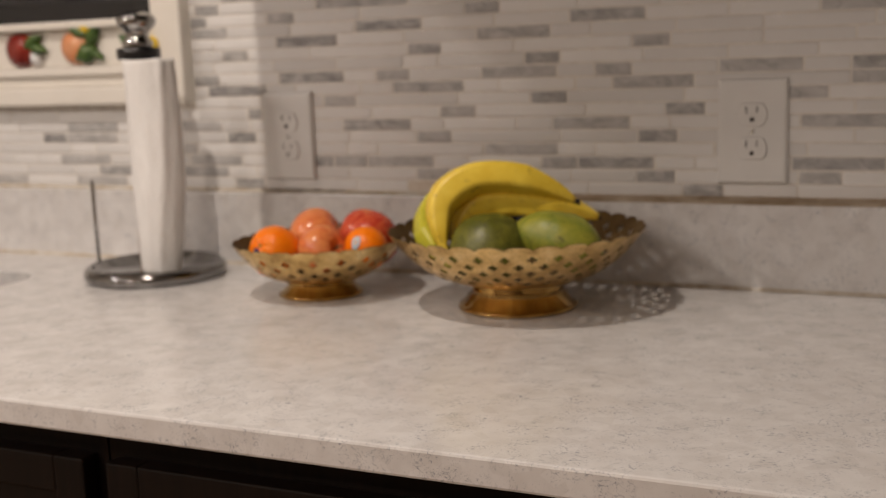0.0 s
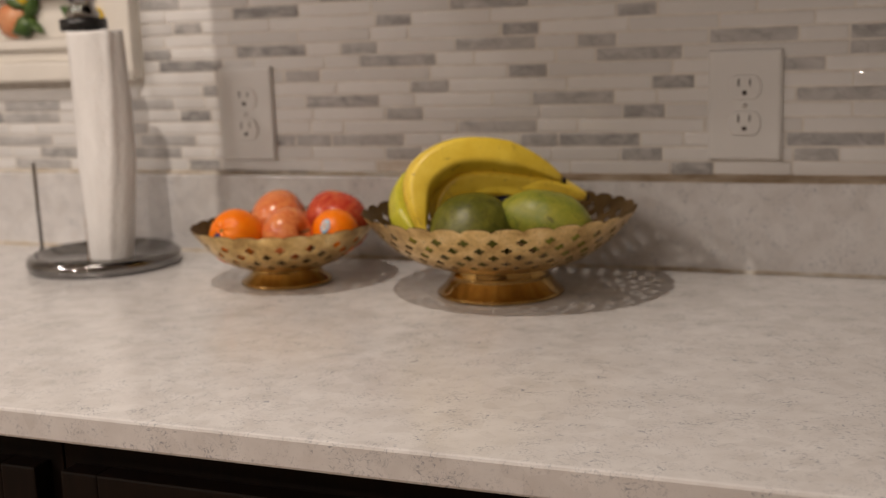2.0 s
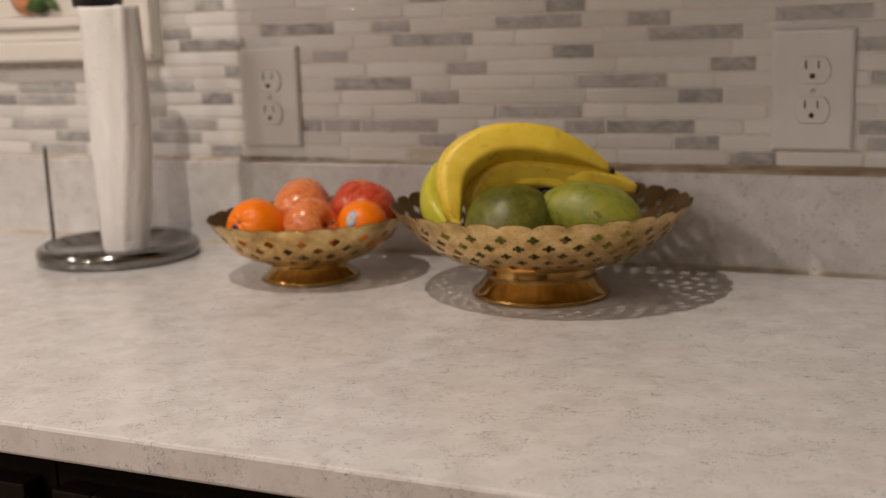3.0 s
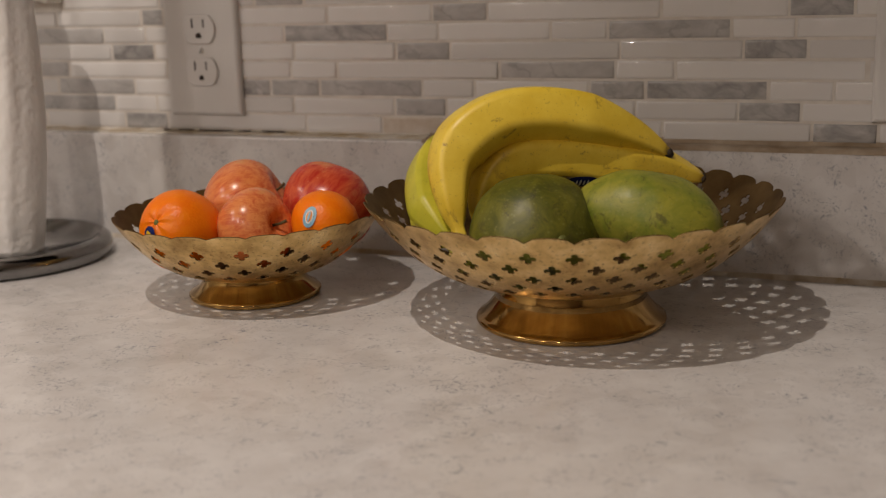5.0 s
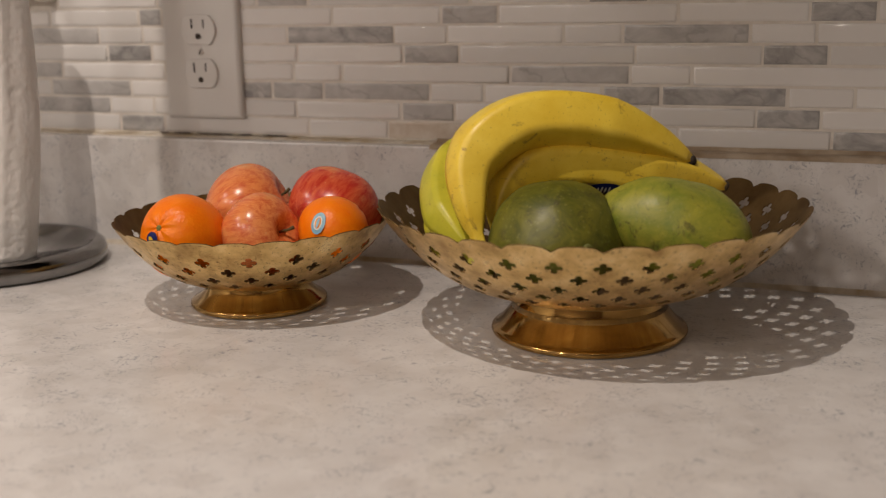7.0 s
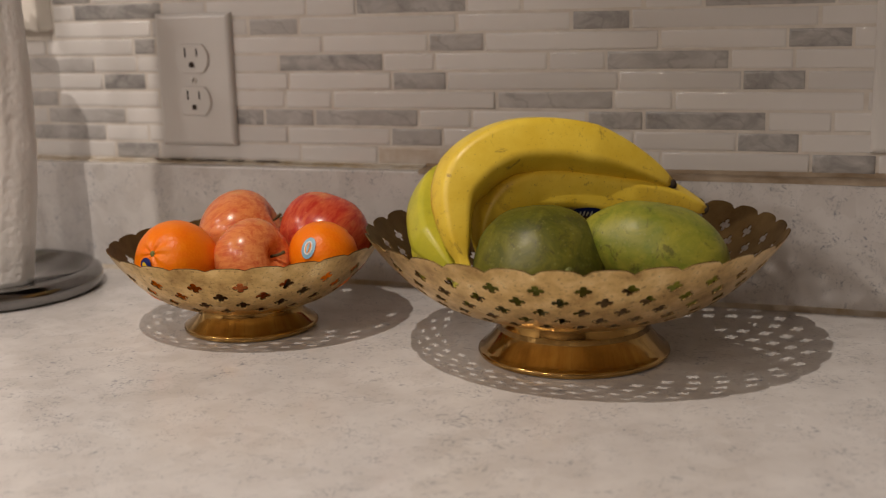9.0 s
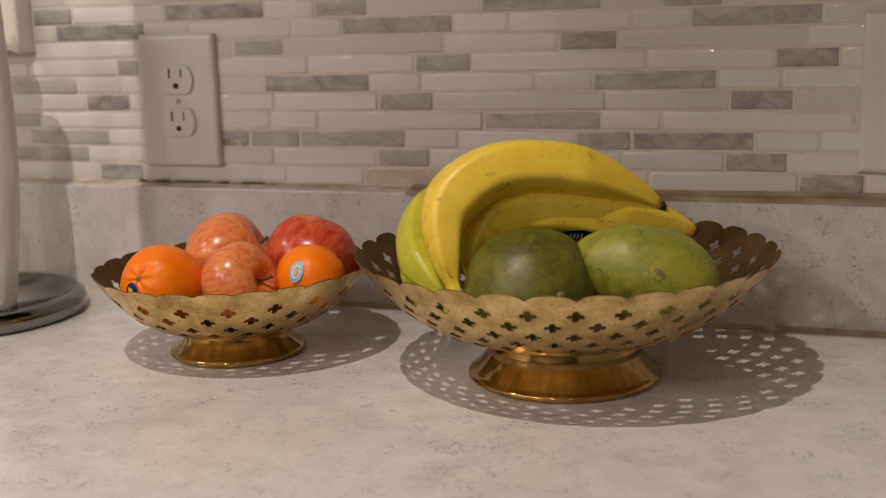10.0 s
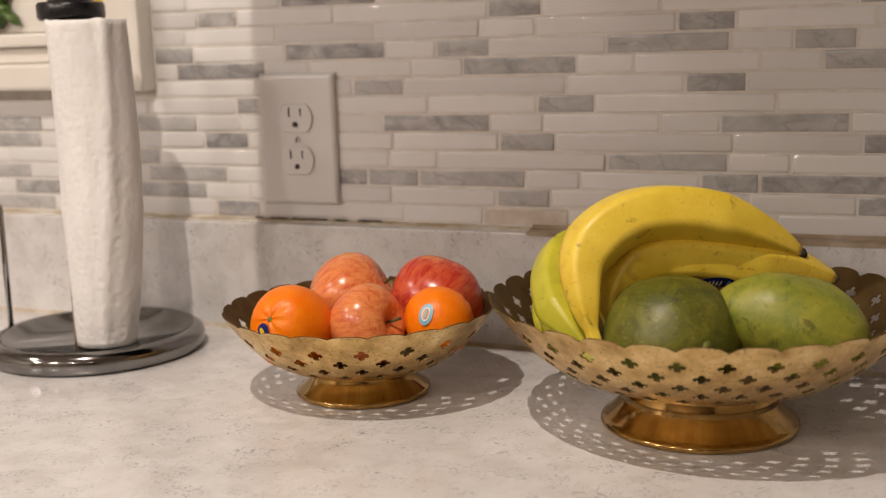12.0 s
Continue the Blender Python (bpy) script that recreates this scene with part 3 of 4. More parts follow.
def ornament(x, z, fruit, size, label, extra):
    ob = thing("fruit_ornament", pose(x, -0.0165, z) @ Matrix.Scale(1.22, 4), label, "ornament", "fruit ornaments")
    f = part("fruit", flat_shape(oval(size, size * 0.95, dent=0.15), 0.0004, -0.004, 0.007), fruit, ob, smooth=True)
    for lx, lz, turn, le, wi, mat, nm in extra:
        p = part(nm, flat_shape(leaf(le, wi), 0.0004, -0.0055, 0.004), mat, ob, smooth=True)
        p.matrix_local = pose(lx, -0.002, lz, 0, turn, 0)
    return ob


ornament(-0.457, 1.224, ORN_RED, 0.023, "red glazed apple ornament with green leaves", [
    (0.022, 0.008, -30, 0.016, 0.008, ORN_GREEN, "leaf"), (0.030, 0.000, 15, 0.014, 0.007, ORN_GREEN, "leaf"), (0.026, -0.012, 60, 0.009, 0.007, LABEL_WHITE, "blossom")])
ornament(-0.350, 1.224, ORN_PEACH, 0.021, "peach-coloured glazed fruit ornament with green leaves", [
    (0.018, -0.008, -20, 0.017, 0.013, ORN_GREEN, "leaf"), (0.010, 0.018, 20, 0.016, 0.008, ORN_GREEN, "leaf"),
    (0.030, 0.012, -60, 0.017, 0.008, ORN_GREEN, "leaf"), (0.022, 0.022, 0, 0.010, 0.008, ORN_YELLOW, "blossom"), (0.036, -0.010, 40, 0.010, 0.004, ORN_GREEN, "leaf")])
ornament(-0.215, 1.222, ORN_YELLOW, 0.013, "yellow glazed lemon ornament with green leaves", [
    (-0.010, 0.024, -50, 0.017, 0.008, ORN_GREEN, "leaf"), (-0.026, 0.004, 35, 0.016, 0.008, ORN_GREEN, "leaf"), (-0.020, -0.016, 10, 0.013, 0.006, ORN_GREEN, "leaf")])


# ---- paper towel holder ----
def towel_holder():
    cx, cy = -0.148, -0.124
    ob = thing("paper_towel_holder", pose(cx, cy, CZ), "chrome paper towel holder with weighted round base", "towel holder")
    part("base", lathe([(0.0, 0.0), (0.0905, 0.0), (0.0945, 0.003), (0.0955, 0.010), (0.0935, 0.016), (0.0875, 0.0195), (0.083, 0.0185), (0.077, 0.0090), (0.0, 0.0085)], 72), STEEL_DARK, ob, "brushed steel round base with a raised rim", smooth=True)
    post = lathe([(0.006, 0.0086), (0.006, 0.292)], 20)
    part("post", post, STEEL, ob, smooth=True)
    part("collar", lathe([(0.0, 0.2925), (0.027, 0.2925), (0.0285, 0.295), (0.0285, 0.305), (0.027, 0.3075), (0.0, 0.3075)], 40), BLACK, ob, "black plastic collar", smooth=True)
    part("finial", lathe([(0.019, 0.308), (0.0205, 0.313), (0.017, 0.319), (0.014, 0.324), (0.018, 0.330), (0.0245, 0.3365), (0.026, 0.343), (0.0235, 0.349), (0.013, 0.3535), (0.0, 0.355)], 40), STEEL, ob, "polished chrome finial", smooth=True)
    rod = tube([Vector((-0.0900, -0.010, z)) for z in (0.0165, 0.07, 0.128, 0.132)], [0.0026, 0.0026, 0.0026, 0.0014], 14)
    part("tension_arm", rod, STEEL, ob, smooth=True)
    # the roll: nearly used up, its last sheets hang loose and bulge
    roll = thing("paper_towel_roll", pose(cx, cy, CZ + 0.0088), "loose, nearly finished white paper towel roll", "paper towel")
    bm = bmesh.new()
    levels, sides, rings = 56, 72, []
    for i in range(levels + 1):
        u = i / levels
        z = 0.0005 + u * 0.2825
        r = 0.0258 + 0.0092 * min(1.0, u / 0.42) ** 0.8 - 0.001 * u
        sx = 0.013 * (1 - u) ** 1.3 + 0.006 * math.sin(math.pi * u) + 0.014 * u + 0.001
        sy = -0.004 * (1 - u)
        ring = []
        for k in range(sides):
            a = TAU * k / sides
            fold = 0.0035 * math.exp(-((a - 5.3 - 0.5 * u) / 0.16) ** 2) * (0.3 + u) + 0.002 * math.exp(-((a - 4.6 + 0.3 * u) / 0.12) ** 2) * u * u
            q = Vector((math.cos(a) * 3, math.sin(a) * 3, z * 14))
            rr = r + fold + 0.0011 * noise.noise(q) + 0.0006 * noise.noise(q * 3)
            top = 0.004 * max(0, noise.noise(Vector((math.cos(a) * 2, math.sin(a) * 2, 9)))) if i == levels else 0
            ring.append(bm.verts.new((sx + rr * math.cos(a), sy + rr * math.sin(a), z + top)))
        rings.append(ring)
    for a, b in zip(rings, rings[1:]):
        for k in range(sides):
            j = (k + 1) % sides
            bm.faces.new((a[k], a[j], b[j], b[k]))
    sheet = part("paper_sheet", bm, PAPER, roll, smooth=True)
    mod = sheet.modifiers.new("thick", "SOLIDIFY")
    mod.thickness, mod.offset = 0.006, -1
    part("core", lathe([(0.0185, 0.0), (0.0200, 0.0), (0.0200, 0.281), (0.0185, 0.281)], 36, True), mottled("cardboard", (0.33, 0.23, 0.14), (0.42, 0.30, 0.19), 40, 0.9), roll, "brown cardboard core", smooth=True)


towel_holder()


# ---- brass fruit bowls ----
def bowl_curve(r_in, r_rim, z_low, z_rim, power):
    """The bowl's section by its length from the rim inwards: a function of metres, and the whole length."""
    n = 200
    rs = [r_rim - (r_rim - r_in) * i / n for i in range(n + 1)]
    pts = [(r, z_low + (z_rim - z_low) * (r / r_rim) ** power) for r in rs]
    run = [0.0]
    for (ra, za), (rb, zb) in zip(pts, pts[1:]):
        run.append(run[-1] + math.hypot(rb - ra, zb - za))

    def at(d, angle):
        r = float(np.interp(d, run, [q[0] for q in pts]))
        z = float(np.interp(d, run, [q[1] for q in pts]))
        return Vector((r * math.cos(angle), r * math.sin(angle), z)), r

    return at, run[-1]


def bowl_sheet(cells, rows, scallops, r_rim, z_low, z_rim, hole, side, margin, step, power):
    """The pierced bowl: staggered rings of cells, each with a four-lobed hole, and a scalloped rim."""
    bm = bmesh.new()
    ring_n = cells * side
    at, whole = bowl_curve(0.012, r_rim, z_low, z_rim, power)
    bounds = [margin + step * i for i in range(rows + 1)]
    circles = [[bm.verts.new(at(d, TAU * i / ring_n)[0]) for i in range(ring_n)] for d in bounds]
    for row in range(rows):
        shift = (side // 2) * (row % 2)
        da, db = bounds[row], bounds[row + 1]
        dm = (da + db) / 2
        radius = at(dm, 0)[1]
        edges = []
        for c in range(cells):
            i = (c * side + shift) % ring_n
            edges.append([bm.verts.new(at(da + (db - da) * k / side, TAU * i / ring_n)[0]) for k in range(1, side)])
        edges.append(edges[0])
        size = hole * min(1.0, 0.55 + 0.45 * radius / r_rim + 0.05)
        for c in range(cells):
            i0 = c * side + shift
            low = [circles[row][(i0 + k) % ring_n] for k in range(side + 1)]
            high = [circles[row + 1][(i0 + k) % ring_n] for k in range(side + 1)]
            loop = low + edges[c + 1] + high[::-1] + edges[c][::-1]
            mid = TAU * (i0 + side / 2) / ring_n
            inner = []
            for k in range(len(loop)):
                phi = TAU * k / len(loop) - 3 * math.pi / 4
                lobe = size * (0.50 + 0.50 * abs(math.cos(2 * phi)) ** 0.6)
                inner.append(bm.verts.new(at(dm + lobe * math.sin(phi), mid + lobe * math.cos(phi) / radius)[0]))
            for k in range(len(loop)):
                j = (k + 1) % len(loop)
                bm.faces.new((loop[k], loop[j], inner[j], inner[k]))

    def band(start, stops, scallop=0.0):
        for n, d in enumerate(stops):
            ring = []
            for i in range(ring_n):
                v = d
                if scallop and n == len(stops) - 1:
                    f = (i * scallops / ring_n + 0.5) % 1.0
                    v = d + scallop * (1 - math.sqrt(max(0.0, 1 - (2 * f - 1) ** 2)))
                ring.append(bm.verts.new(at(v, TAU * i / ring_n)[0]))
            for i in range(ring_n):
                j = (i + 1) % ring_n
                bm.faces.new((start[i], start[j], ring[j], ring[i]))
            start = ring
        return start

    band(circles[0], [margin * 0.8, margin * 0.62, 0.0], 0.0048 * (r_rim / 0.1445) ** 2)
    last = bounds[-1]
    inner = band(circles[-1], [last + (whole - last) * f for f in (0.3, 0.65, 1.0)])
    mid = bm.verts.new((0, 0, z_low))
    for i in range(ring_n):
        bm.faces.new((mid, inner[i], inner[(i + 1) % ring_n]))
    bmesh.ops.recalc_face_normals(bm, faces=bm.faces)
    bmesh.ops.solidify(bm, geom=list(bm.faces), thickness=0.0008)
    bmesh.ops.recalc_face_normals(bm, faces=bm.faces)
    return bm


def fruit_bowl(x, y, turn, label, cells, rows, scallops, foot, r_rim, z_low, z_rim, hole, side, margin, step, power):
    ob = thing("fruit_bowl", pose(x, y, CZ, 0, 0, turn), label, "fruit bowl", "brass fruit bowls")
    sheet = part("bowl", bowl_sheet(cells, rows, scallops, r_rim, z_low, z_rim, hole, side, margin, step, power), BRASS, ob, "pierced aged brass bowl with scalloped rim", smooth=True)
    sheet.data.set_sharp_from_angle(angle=radians(38))
    # Inner faces and hole edges get the darker brass: tarnish plus painted-in shade.
    sheet.data.materials.append(SHADED_TARNISH)
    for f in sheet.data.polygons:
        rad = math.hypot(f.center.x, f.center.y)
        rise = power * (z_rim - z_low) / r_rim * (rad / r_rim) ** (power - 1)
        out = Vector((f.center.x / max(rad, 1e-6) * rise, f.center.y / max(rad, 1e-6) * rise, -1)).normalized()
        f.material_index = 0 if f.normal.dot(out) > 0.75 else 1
    neck = foot * 0.76
    h = z_low + (z_rim - z_low) * (neck / r_rim) ** power
    prof = [(foot - 0.004, 0.0), (foot - 0.0012, 0.0003), (foot + 0.0003, 0.0014), (foot + 0.0009, 0.0028), (foot + 0.0006, 0.0042), (foot - 0.0003, 0.0051), (foot - 0.0012, 0.0054)]
    for i in range(1, 19):
        f = i / 18
        prof.append((foot - 0.0014 - (foot - neck - 0.0014) * (1 - (1 - f) ** 1.95), 0.0056 + (h - 0.0056) * f))
    prof += [(neck - 0.002, h), (foot - 0.006, 0.004)]
    part("foot", lathe(prof, 96, True), FOOT_BRASS, ob, "polished brass flared foot", smooth=True)
    return ob


fruit_bowl(0.398, -0.168, 4.0, "large pierced brass footed bowl holding bananas and mangoes", 30, 5, 30, 0.0667, 0.1445, 0.0285, 0.0915, 0.0054, 6, 0.0128, 0.0120, 3.45)
fruit_bowl(0.140, -0.168, 6.0, "small pierced brass footed bowl holding oranges and apples", 18, 4, 24, 0.0511, 0.1050, 0.0170, 0.0690, 0.0055, 8, 0.0142, 0.0115, 3.3)


# ---- fruit ----
def ball(r, squash=1.0, steps=48, rings=30):
    return lathe([(r * math.sin(math.pi * i / rings), -r * squash * math.cos(math.pi * i / rings)) for i in range(rings + 1)], steps)


def patch(r, squash, w, h, lift, turn=0.0, shape="oval", n=24):
    """A sticker bent over a ball of radius r; it faces -y."""
    bm = bmesh.new()

    def over(px, pz):
        a = radians(turn)
        px, pz = px * math.cos(a) - pz * math.sin(a), px * math.sin(a) + pz * math.cos(a)
        d = math.hypot(px, pz) / r
        k = math.sin(d) / d if d > 1e-6 else 1.0
        return Vector((px * k, -(r + lift) * math.cos(d), pz * k * squash))

    mid = bm.verts.new(over(0, 0))
    last = None
    for f in (0.35, 0.7, 1.0):
        ring = []
        for i in range(n):
            a = TAU * i / n
            px, pz = w * math.cos(a), h * math.sin(a)
            if shape == "shield":
                px *= 1.0 if pz > 0 else 1.0 + 0.9 * pz / h
            ring.append(bm.verts.new(over(px * f, pz * f)))
        for i in range(n):
            j = (i + 1) % n
            bm.faces.new((mid, ring[i], ring[j]) if last is None else (last[i], ring[i], ring[j], last[j]))
        last = ring
    bmesh.ops.recalc_face_normals(bm, faces=bm.faces)
    return bm


def facing(x, y, z, axis="Z"):
    """A turn that brings an object's axis into the given direction."""
    return Vector((x, y, z)).to_track_quat(axis, "Y" if axis == "Z" else "Z").to_matrix().to_4x4()


def orange(x, y, z, r, up, label):
    ob = thing("orange", pose(x, y, z), label, "orange", "oranges")
    rings, steps = 36, 56
    bm = lathe([(r * math.sin(math.pi * i / rings) * (1 + 0.02 * math.sin(2 * math.pi * i / rings)),
                 -r * 0.955 * math.cos(math.pi * i / rings) * (1 - 0.06 * math.exp(-((math.pi - math.pi * i / rings) / 0.16) ** 2))) for i in range(rings + 1)], steps)
    for v in bm.verts:
        near = max(0.0, v.co.z / (r * 0.95) - 0.80) / 0.2
        a = math.atan2(v.co.y, v.co.x)
        v.co *= 1 - 0.022 * near * (1 + math.cos(7 * a))
    wobble(bm, r * 0.05, r * 1.2, x * 30)
    peel = part("peel", bm, ORANGE, ob, smooth=True)
    peel.matrix_local = facing(*up)
    cal = part("stalk_end", lathe([(0.0030, -0.0016), (0.0026, 0.0002), (0.0017, 0.0014), (0.0, 0.0016)], 10), STALK, peel, "green stalk end", smooth=True)
    cal.location = (0, 0, r * 0.955 * 0.945)
    return ob


def apple(x, y, z, r, up, label, mat):
    ob = thing("apple", pose(x, y, z), label, "apple", "apples")
    prof = []
    n = 40
    for i in range(n + 1):
        t = math.pi * i / n
        rad = r * (math.sin(t) ** 0.92 if math.sin(t) > 0 else 0) * (1 + 0.06 * math.cos(math.pi - t))
        h = -r * 0.90 * math.cos(t)
        h -= 0.26 * r * math.exp(-((math.pi - t) / 0.24) ** 2)
        h += 0.20 * r * math.exp(-(t / 0.26) ** 2)
        prof.append((max(rad, 0.0), h))
    prof[0], prof[-1] = (0.0, prof[0][1]), (0.0, prof[-1][1])
    bm = lathe(prof, 56)
    for v in bm.verts:
        a = math.atan2(v.co.y, v.co.x)
        v.co.x *= 1 + 0.022 * math.cos(5 * a)
        v.co.y *= 1 + 0.022 * math.cos(5 * a)
    wobble(bm, r * 0.07, r * 1.1, x * 17 + z)
    skin = part("skin", bm, mat, ob, smooth=True)
    skin.matrix_local = facing(*up)
    stalk = tube([Vector((0, 0, r * 0.60)), Vector((0.001, 0, r * 0.8)), Vector((0.003, 0.001, r * 0.98))], [0.0011, 0.0010, 0.0014], 8)
    part("stalk", stalk, APPLE_STALK, skin, "short woody stalk", smooth=True)
    return ob


def mango(x, y, z, a, b, c, m, mat, label):
    ob = thing("mango", pose(x, y, z), label, "mango", "mangoes")
    bm = ball(1.0, 1.0, 56, 40)
    for v in bm.verts:
        u = v.co.x
        v.co = Vector((a * u, b * v.co.y * (1 + 0.10 * u), c * (v.co.z * (1 + 0.12 * u) + 0.10 * (1 - u * u) - 0.07 * u)))
    wobble(bm, 0.0024, 0.030, x * 11)
    wobble(bm, 0.0005, 0.009, x * 5)
    skin = part("skin", bm, mat, ob, smooth=True)
    skin.matrix_local = m
    stem = part("stalk_scar", lathe([(0.0035, -0.001), (0.003, 0.0008), (0.0, 0.0012)], 10), STALK, skin, "brown stalk scar", smooth=True)
    stem.matrix_local = pose(a * 0.995, 0, -0.07 * c, 0, 90, 0)
    return ob


orange(0.1021, -0.208, 0.9678, 0.0316, (-0.10, -0.91, 0.40), "whole orange with a dark blue fruit sticker, in the small bowl")
orange(0.2045, -0.166, 0.9690, 0.0268, (0.5, 0.7, 0.5), "whole orange with a light blue oval sticker, in the small bowl")
apple(0.1540, -0.186, 0.967, 0.0305, (0.97, -0.17, 0.24), "red and yellow streaked apple lying on its side", APPLE)
apple(0.1155, -0.133, 0.9705, 0.0383, (0.80, 0.35, 0.50), "red and yellow streaked apple in the small bowl", APPLE)
apple(0.1845, -0.125, 0.9722, 0.0372, (0.25, 0.80, 0.50), "deep red apple in the small bowl", APPLE_RED)
mango(0.388, -0.226, 0.981, 0.047, 0.042, 0.040, pose(0, 0, 0, 8, -14, -50), MANGO_DARK, "dark green mango in the large bowl")
mango(0.461, -0.206, 0.9900, 0.0505, 0.034, 0.0315, pose(0, 0, 0, -6, 15, 10), MANGO_LIGHT, "light green mango in the large bowl")


def sticker(ob, r, way, w, h, mat, name, turn=0.0, shape="oval", lift=0.0006):
    p = part(name, patch(r, 1.0, w, h, lift, turn, shape), mat, ob, smooth=True)
    p.matrix_local = facing(*way, axis="-Y")
    return p


def banana(points, fat, mat, parent, spin=0.0, dry=1.0):
    """A curved, five-sided banana: slim stem, full middle, tapering nose with a dry tip."""
    path = spline(points, 48)
    radii = []
    for i in range(49):
        u = i / 48
        rise = 0.25 + 0.75 * min(1.0, max(0.0, (u - 0.065) / 0.27)) ** 0.75
        fall = 0.20 + 0.80 * min(1.0, (1.0 - u) / 0.27) ** 0.8
        radii.append(fat * min(rise, fall))
    bm = bmesh.new()
    rings, normal = [], None
    for i, p in enumerate(path):
        ahead = (path[min(i + 1, 48)] - path[max(i - 1, 0)]).normalized()
        normal = Vector((0, 0, 1)) if normal is None else normal
        normal = (normal - ahead * normal.dot(ahead)).normalized()
        side = ahead.cross(normal)
        ring = []
        for k in range(30):
            a = TAU * k / 30
            flat = math.cos(math.pi / 5) / math.cos(a % (TAU / 5) - math.pi / 5)
            r = radii[i] * (0.18 + 0.87 * flat)
            w = a + radians(spin)
            ring.append(bm.verts.new(p + normal * (r * math.cos(w)) + side * (r * math.sin(w))))
        rings.append(ring)
    for a, b in zip(rings, rings[1:]):
        for k in range(30):
            j = (k + 1) % 30
            bm.faces.new((a[k], a[j], b[j], b[k]))
    bm.faces.new(rings[0][::-1])
    bm.faces.new(rings[-1])
    skin = part("banana", bm, mat, parent, smooth=True)
    end = path[-1]
    way = (end - path[-3]).normalized()
    part("tip", tube([end - way * 0.001, end + way * 0.0025 * dry, end + way * 0.005 * dry], [fat * 0.21, fat * 0.20, fat * 0.10], 10), BANANA_TIP, skin, "dry black tip", smooth=True)
    return skin


def bananas():
    o = Vector((0.345, -0.235, 0.975))
    ob = thing("banana_bunch", Matrix.Translation(o), "bunch of yellow bananas with green ends in the large bowl", "bananas")

    def rel(*pts):
        return [Vector(p) - o for p in pts]

    banana(rel((0.347, -0.248, 0.979), (0.338, -0.240, 1.003), (0.3325, -0.227, 1.029), (0.341, -0.214, 1.047), (0.361, -0.198, 1.0585), (0.387, -0.183, 1.0592), (0.413, -0.168, 1.053), (0.438, -0.155, 1.0415), (0.460, -0.144, 1.028)), 0.0196, BANANA, ob, 20)
    under = banana(rel((0.348, -0.222, 0.976), (0.347, -0.206, 1.007), (0.360, -0.189, 1.0265), (0.390, -0.173, 1.0290), (0.423, -0.155, 1.0225), (0.453, -0.140, 1.018), (0.482, -0.127, 1.008)), 0.0182, BANANA, ob, 10, 0.55)
    banana(rel((0.340, -0.243, 0.977), (0.325, -0.231, 0.989), (0.312, -0.217, 1.000), (0.304, -0.196, 1.017), (0.309, -0.174, 1.031), (0.325, -0.152, 1.035)), 0.0158, BANANA_GREEN, ob, 30)
    banana(rel((0.335, -0.236, 0.974), (0.322, -0.220, 0.978), (0.307, -0.204, 0.977), (0.296, -0.180, 0.979), (0.290, -0.155, 0.985), (0.297, -0.130, 0.990)), 0.0135, BANANA_GREEN, ob, 0)
    part("crown", tube([Vector((0.000, -0.010, -0.014)), Vector((-0.001, -0.006, -0.006)), Vector((-0.003, -0.002, 0.002))], [0.007, 0.010, 0.007], 14), BANANA_STEM, ob, "cut green crown", smooth=True)

    def label(w, h, lift, mat, name, dx=0.0):
        """A label bent round the lower banana."""
        bm = bmesh.new()
        grid = []
        for i in range(13):
            row = []
            for k in range(9):
                u, v = i / 6 - 1, k / 4 - 1
                px, a = dx + w * u, h * v * math.sqrt(max(0.05, 1 - 0.9 * u * u)) / 0.0182 - 0.78
                row.append(bm.verts.new((px, -(0.0184 + lift) * math.cos(a), (0.0184 + lift) * math.sin(a))))
            grid.append(row)
        for r0, r1 in zip(grid, grid[1:]):
            for k in range(8):
                bm.faces.new((r0[k], r1[k], r1[k + 1], r0[k + 1]))
        p = part(name, bm, mat, under, smooth=True)
        p.matrix_local = Matrix.Translation(Vector((0.4045, -0.166, 1.0245)) - o) @ pose(0, 0, 0, 0, 4, 29)
        return p

    label(0.0130, 0.0056, 0.0008, BLUE, "label")
    for k in range(4):
        label(0.0007, 0.0026 + 0.0007 * (k % 2), 0.0012, LABEL_WHITE, "label_print", -0.0052 + 0.0026 * k)
    label(0.0016, 0.0030, 0.0012, SKY_BLUE, "label_print", 0.0082)
    return ob


bananas()
first, second = scene.objects["orange"], scene.objects["orange.001"]
one, two = (-0.20, -0.96, 0.09), (-0.01, -0.92, 0.40)
sticker(first, 0.0318, one, 0.0054, 0.0068, BLUE, "fruit_sticker", -12, "shield")
sticker(first, 0.0318, one, 0.0020, 0.0036, ORN_YELLOW, "sticker_print", 35, "oval", 0.0009)
sticker(second, 0.0270, two, 0.0054, 0.0084, SKY_BLUE, "fruit_sticker", -10)
sticker(second, 0.0270, two, 0.0032, 0.0054, LABEL_WHITE, "sticker_print", -10, "oval", 0.0008)
sticker(second, 0.0270, two, 0.0024, 0.0042, LABEL_ORANGE, "sticker_print", -10, "oval", 0.0010)
sticker(second, 0.0270, two, 0.0010, 0.0038, SKY_BLUE, "sticker_print", -10, "oval", 0.0012)

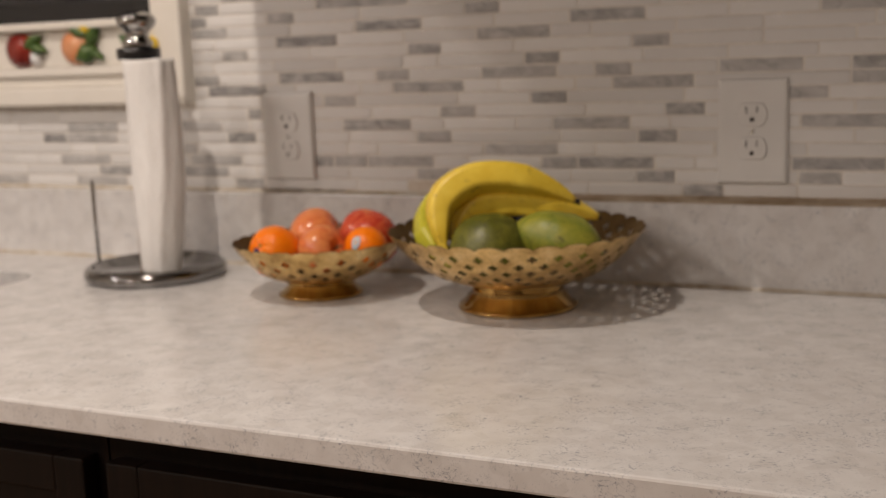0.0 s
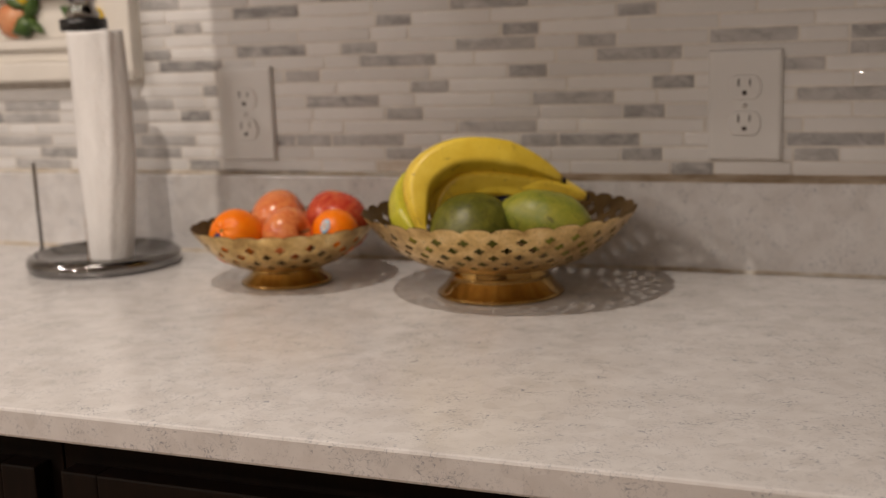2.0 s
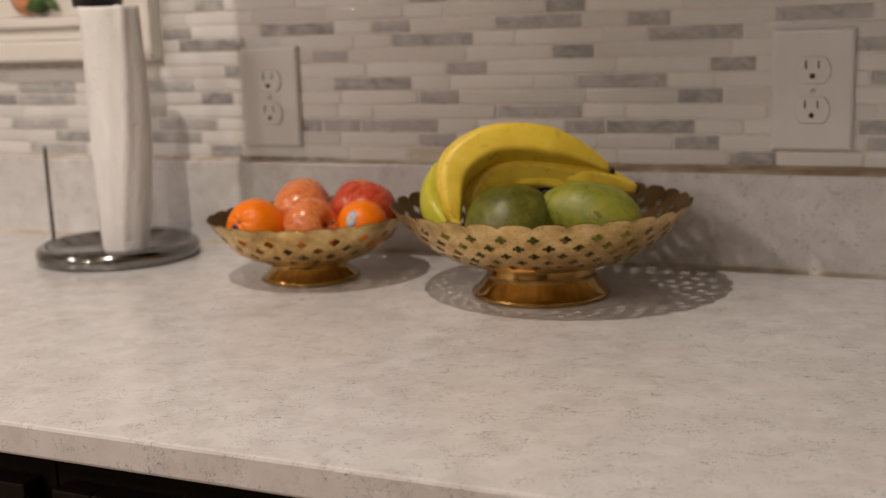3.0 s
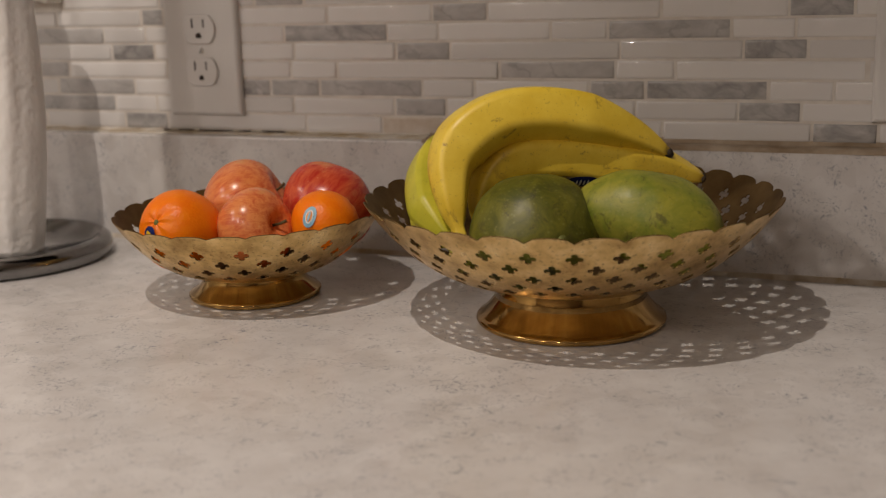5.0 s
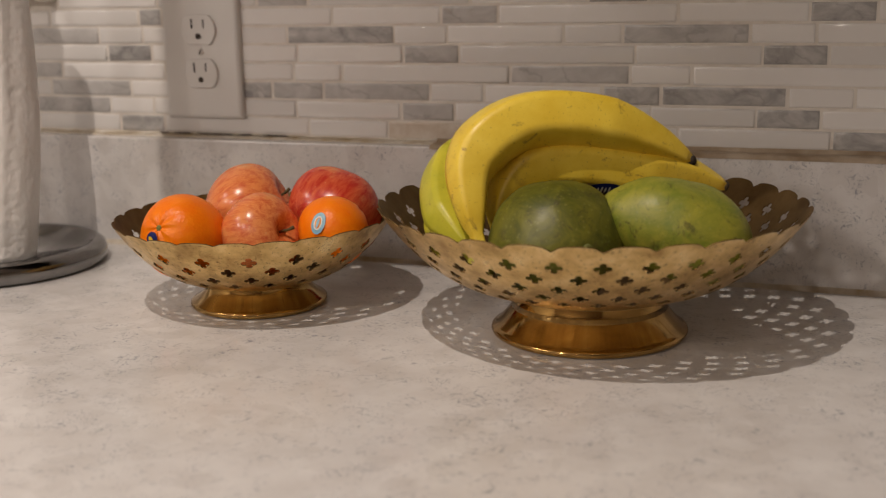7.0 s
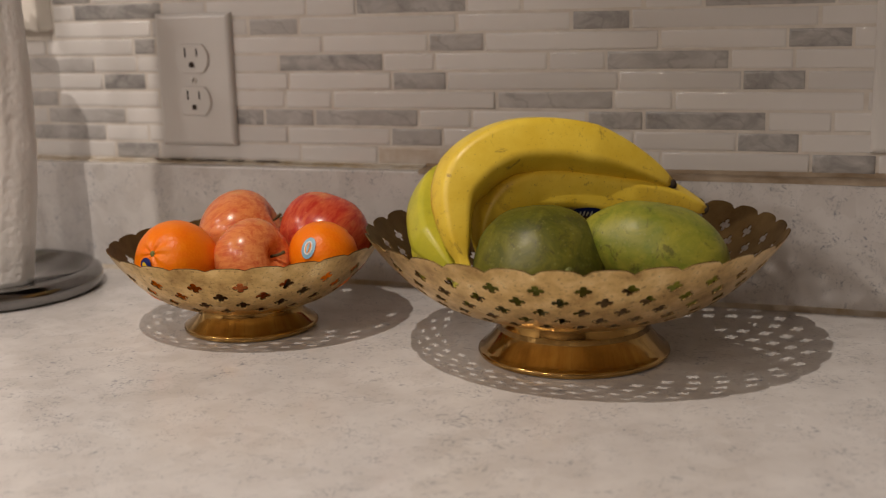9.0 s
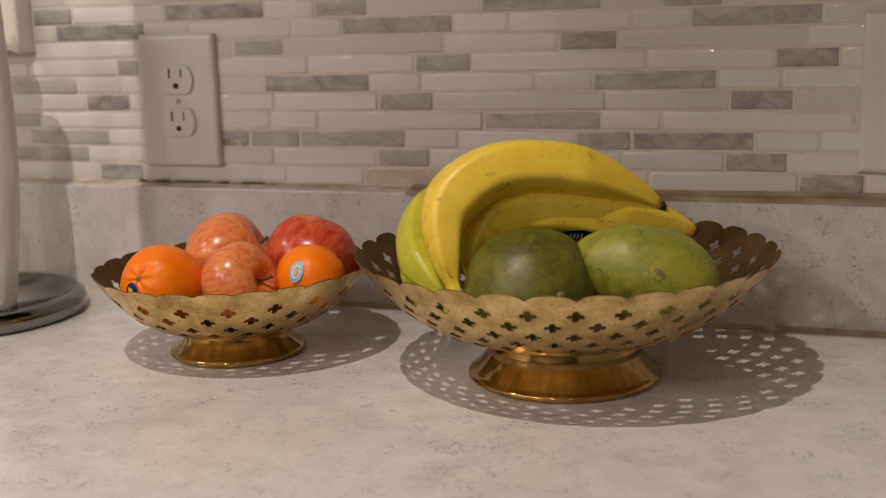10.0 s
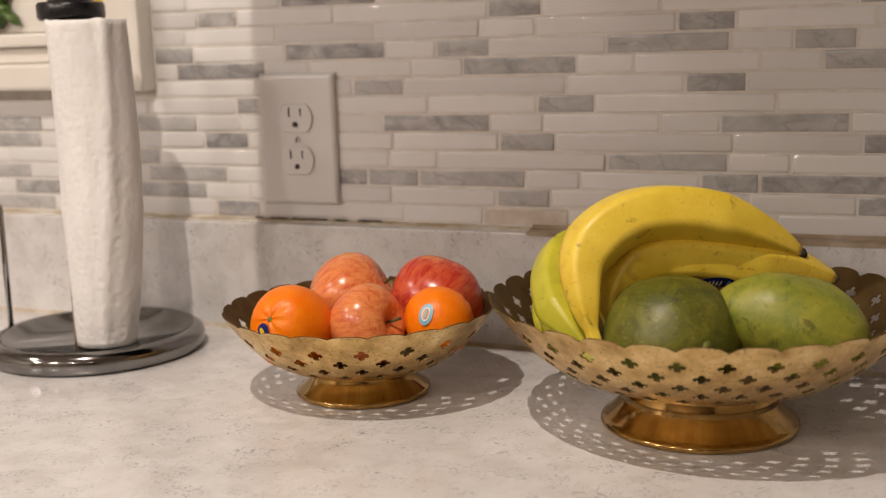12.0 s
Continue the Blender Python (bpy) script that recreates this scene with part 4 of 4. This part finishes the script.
# ---- wall tiles: courses of glazed white and grey marble strips ----
# Joints along each course, in metres; a minus sign before the end of a grey strip (100 is added to keep signs).
COURSES = {
    -4: "w-.190 w-.095 g-.046 w.104 w.180 t.258 w.330 w.430 w.547 g.595 w.680 w.780",
    -3: "g-.105 w-.057 w-.010 w.092 w.193 g.242 w.330 w.408 w.490 g.538 w.592 w.680 g.728",
    -2: "g-.081 w.020 g.069 g.119 g.220 w.268 w.369 g.416 g.513 w.562 w.672 g.775",
    -1: "g-.157 w-.042 w.091 w.138 w.291 g.391 w.440 w.585 w.690 w.790",
    0: "w-.104 g-.055 w-.005 w.095 w.196 g.247 w.395 w.493 g.541 w.592 w.640 w.740",
    1: "g-.112 w-.064 w-.010 w.086 g.188 w.236 w.336 w.385 g.483 w.532 w.682 g.780",
    2: "w-.166 w-.067 g-.042 w.030 w.130 w.231 g.281 w.428 w.526 g.574 w.640 w.740",
    3: "w-.159 w-.046 w.057 g.108 w.257 w.356 g.405 w.549 w.666 g.712 w.790",
    4: "w-.131 g-.033 w.014 w.116 w.164 g.266 w.314 w.415 w.462 g.561 w.735 g.783",
    5: "g-.111 w-.012 g.091 w.139 g.189 w.291 g.391 w.440 g.486 w.589 g.684 w.735 g.780",
    6: "w-.120 w-.020 w.080 w.180 w.230 w.349 g.396 w.500 w.600 w.700 w.790",
    7: "w-.104 g-.060 w.040 w.188 g.236 w.336 w.486 g.533 w.640 w.740",
    8: "w-.116 w-.014 g.083 w.183 w.285 g.384 w.436 w.540 w.640 w.760",
    9: "g-.092 w.010 w.111 g.210 w.310 w.409 g.504 w.600 w.701 g.790",
    10: "w-.026 g.018 w.120 w.270 g.318 w.420 w.520 w.620 w.720",
    11: "w-.147 g-.104 w.052 g.191 w.290 w.390 w.490 w.590 w.700",
    12: "w-.100 g-.030 w.070 w.170 g.260 w.360 w.460 g.540 w.690",
    13: "w-.120 w-.020 g.060 w.160 w.260 w.360 g.440 w.560 w.700",
}
LEFT, RIGHT, GAP, TH = -0.62, 0.86, 0.0021, PITCH / 2 - 0.0010
rng = random.Random(11)
tile_meshes = {}


def tile_mesh(length, mat):
    """A strip tile with softly pillowed edges; y runs into the wall, its face at y = 0."""
    key = (round(length * 500) / 500, mat.name)
    if key in tile_meshes:
        return tile_meshes[key]
    w, h = max(key[0], 0.006) / 2, TH
    bm = bmesh.new()
    rings = []
    for inset, y in ((0.0, 0.0030), (0.0, 0.0012), (0.0004, 0.0006), (0.0010, 0.0002), (0.0022, 0.0)):
        rings.append([bm.verts.new((sx * (w - inset), y, sz * (h - inset))) for sx, sz in ((-1, -1), (1, -1), (1, 1), (-1, 1))])
    for a, b in zip(rings, rings[1:]):
        for i in range(4):
            j = (i + 1) % 4
            bm.faces.new((a[i], a[j], b[j], b[i]))
    bm.faces.new(rings[-1])
    bmesh.ops.recalc_face_normals(bm, faces=bm.faces)
    mesh = bpy.data.meshes.new("tile")
    bm.to_mesh(mesh)
    bm.free()
    mesh.materials.append(mat)
    mesh.shade_smooth()
    tile_meshes[key] = mesh
    return mesh


def lay(a, b, z, mat):
    """One tile between two joints, a hair uneven as laid by hand."""
    if b - a - GAP < 0.004:
        return
    ob = new("tile", tile_mesh(b - a - GAP, mat))
    ob.parent = BACK
    ob.matrix_world = Matrix.LocRotScale(((a + b) / 2, rng.uniform(-0.0004, 0.0004), z + rng.uniform(-0.0003, 0.0003)),
                                         Euler((radians(rng.uniform(-0.35, 0.35)), radians(rng.uniform(-0.12, 0.12)), radians(rng.uniform(-0.35, 0.35)))), None)


KINDS = {"w": WHITE_TILE, "g": MARBLE_TILE, "t": TAN_TILE}
for k, text in COURSES.items():
    z = ROW0 + k * PITCH
    stop = LEFT if z + TH < 1.138 else -0.1555
    marks = [(word[0], float(word[1:])) for word in text.split()]
    # fill to the left of the first joint with strips of the usual lengths
    lead, x = [], marks[0][1] - (0.10 if marks[0][0] == "w" else 0.09)
    edge = x
    while edge > LEFT:
        step = rng.choice((0.048, 0.098, 0.098, 0.098, 0.147))
        lead.append((rng.choice("wwwwg"), edge))
        edge -= step
    lead.append(("w", edge))
    row = lead[::-1] + marks
    last = row[-1][1]
    while last < RIGHT:
        last += rng.choice((0.048, 0.098, 0.098, 0.147))
        row.append((rng.choice("wwwg"), last))
    for (_, a), (kind, b) in zip(row, row[1:]):
        a, b = max(a, stop), min(b, RIGHT)
        if b > a:
            lay(a, b, z, KINDS[kind])
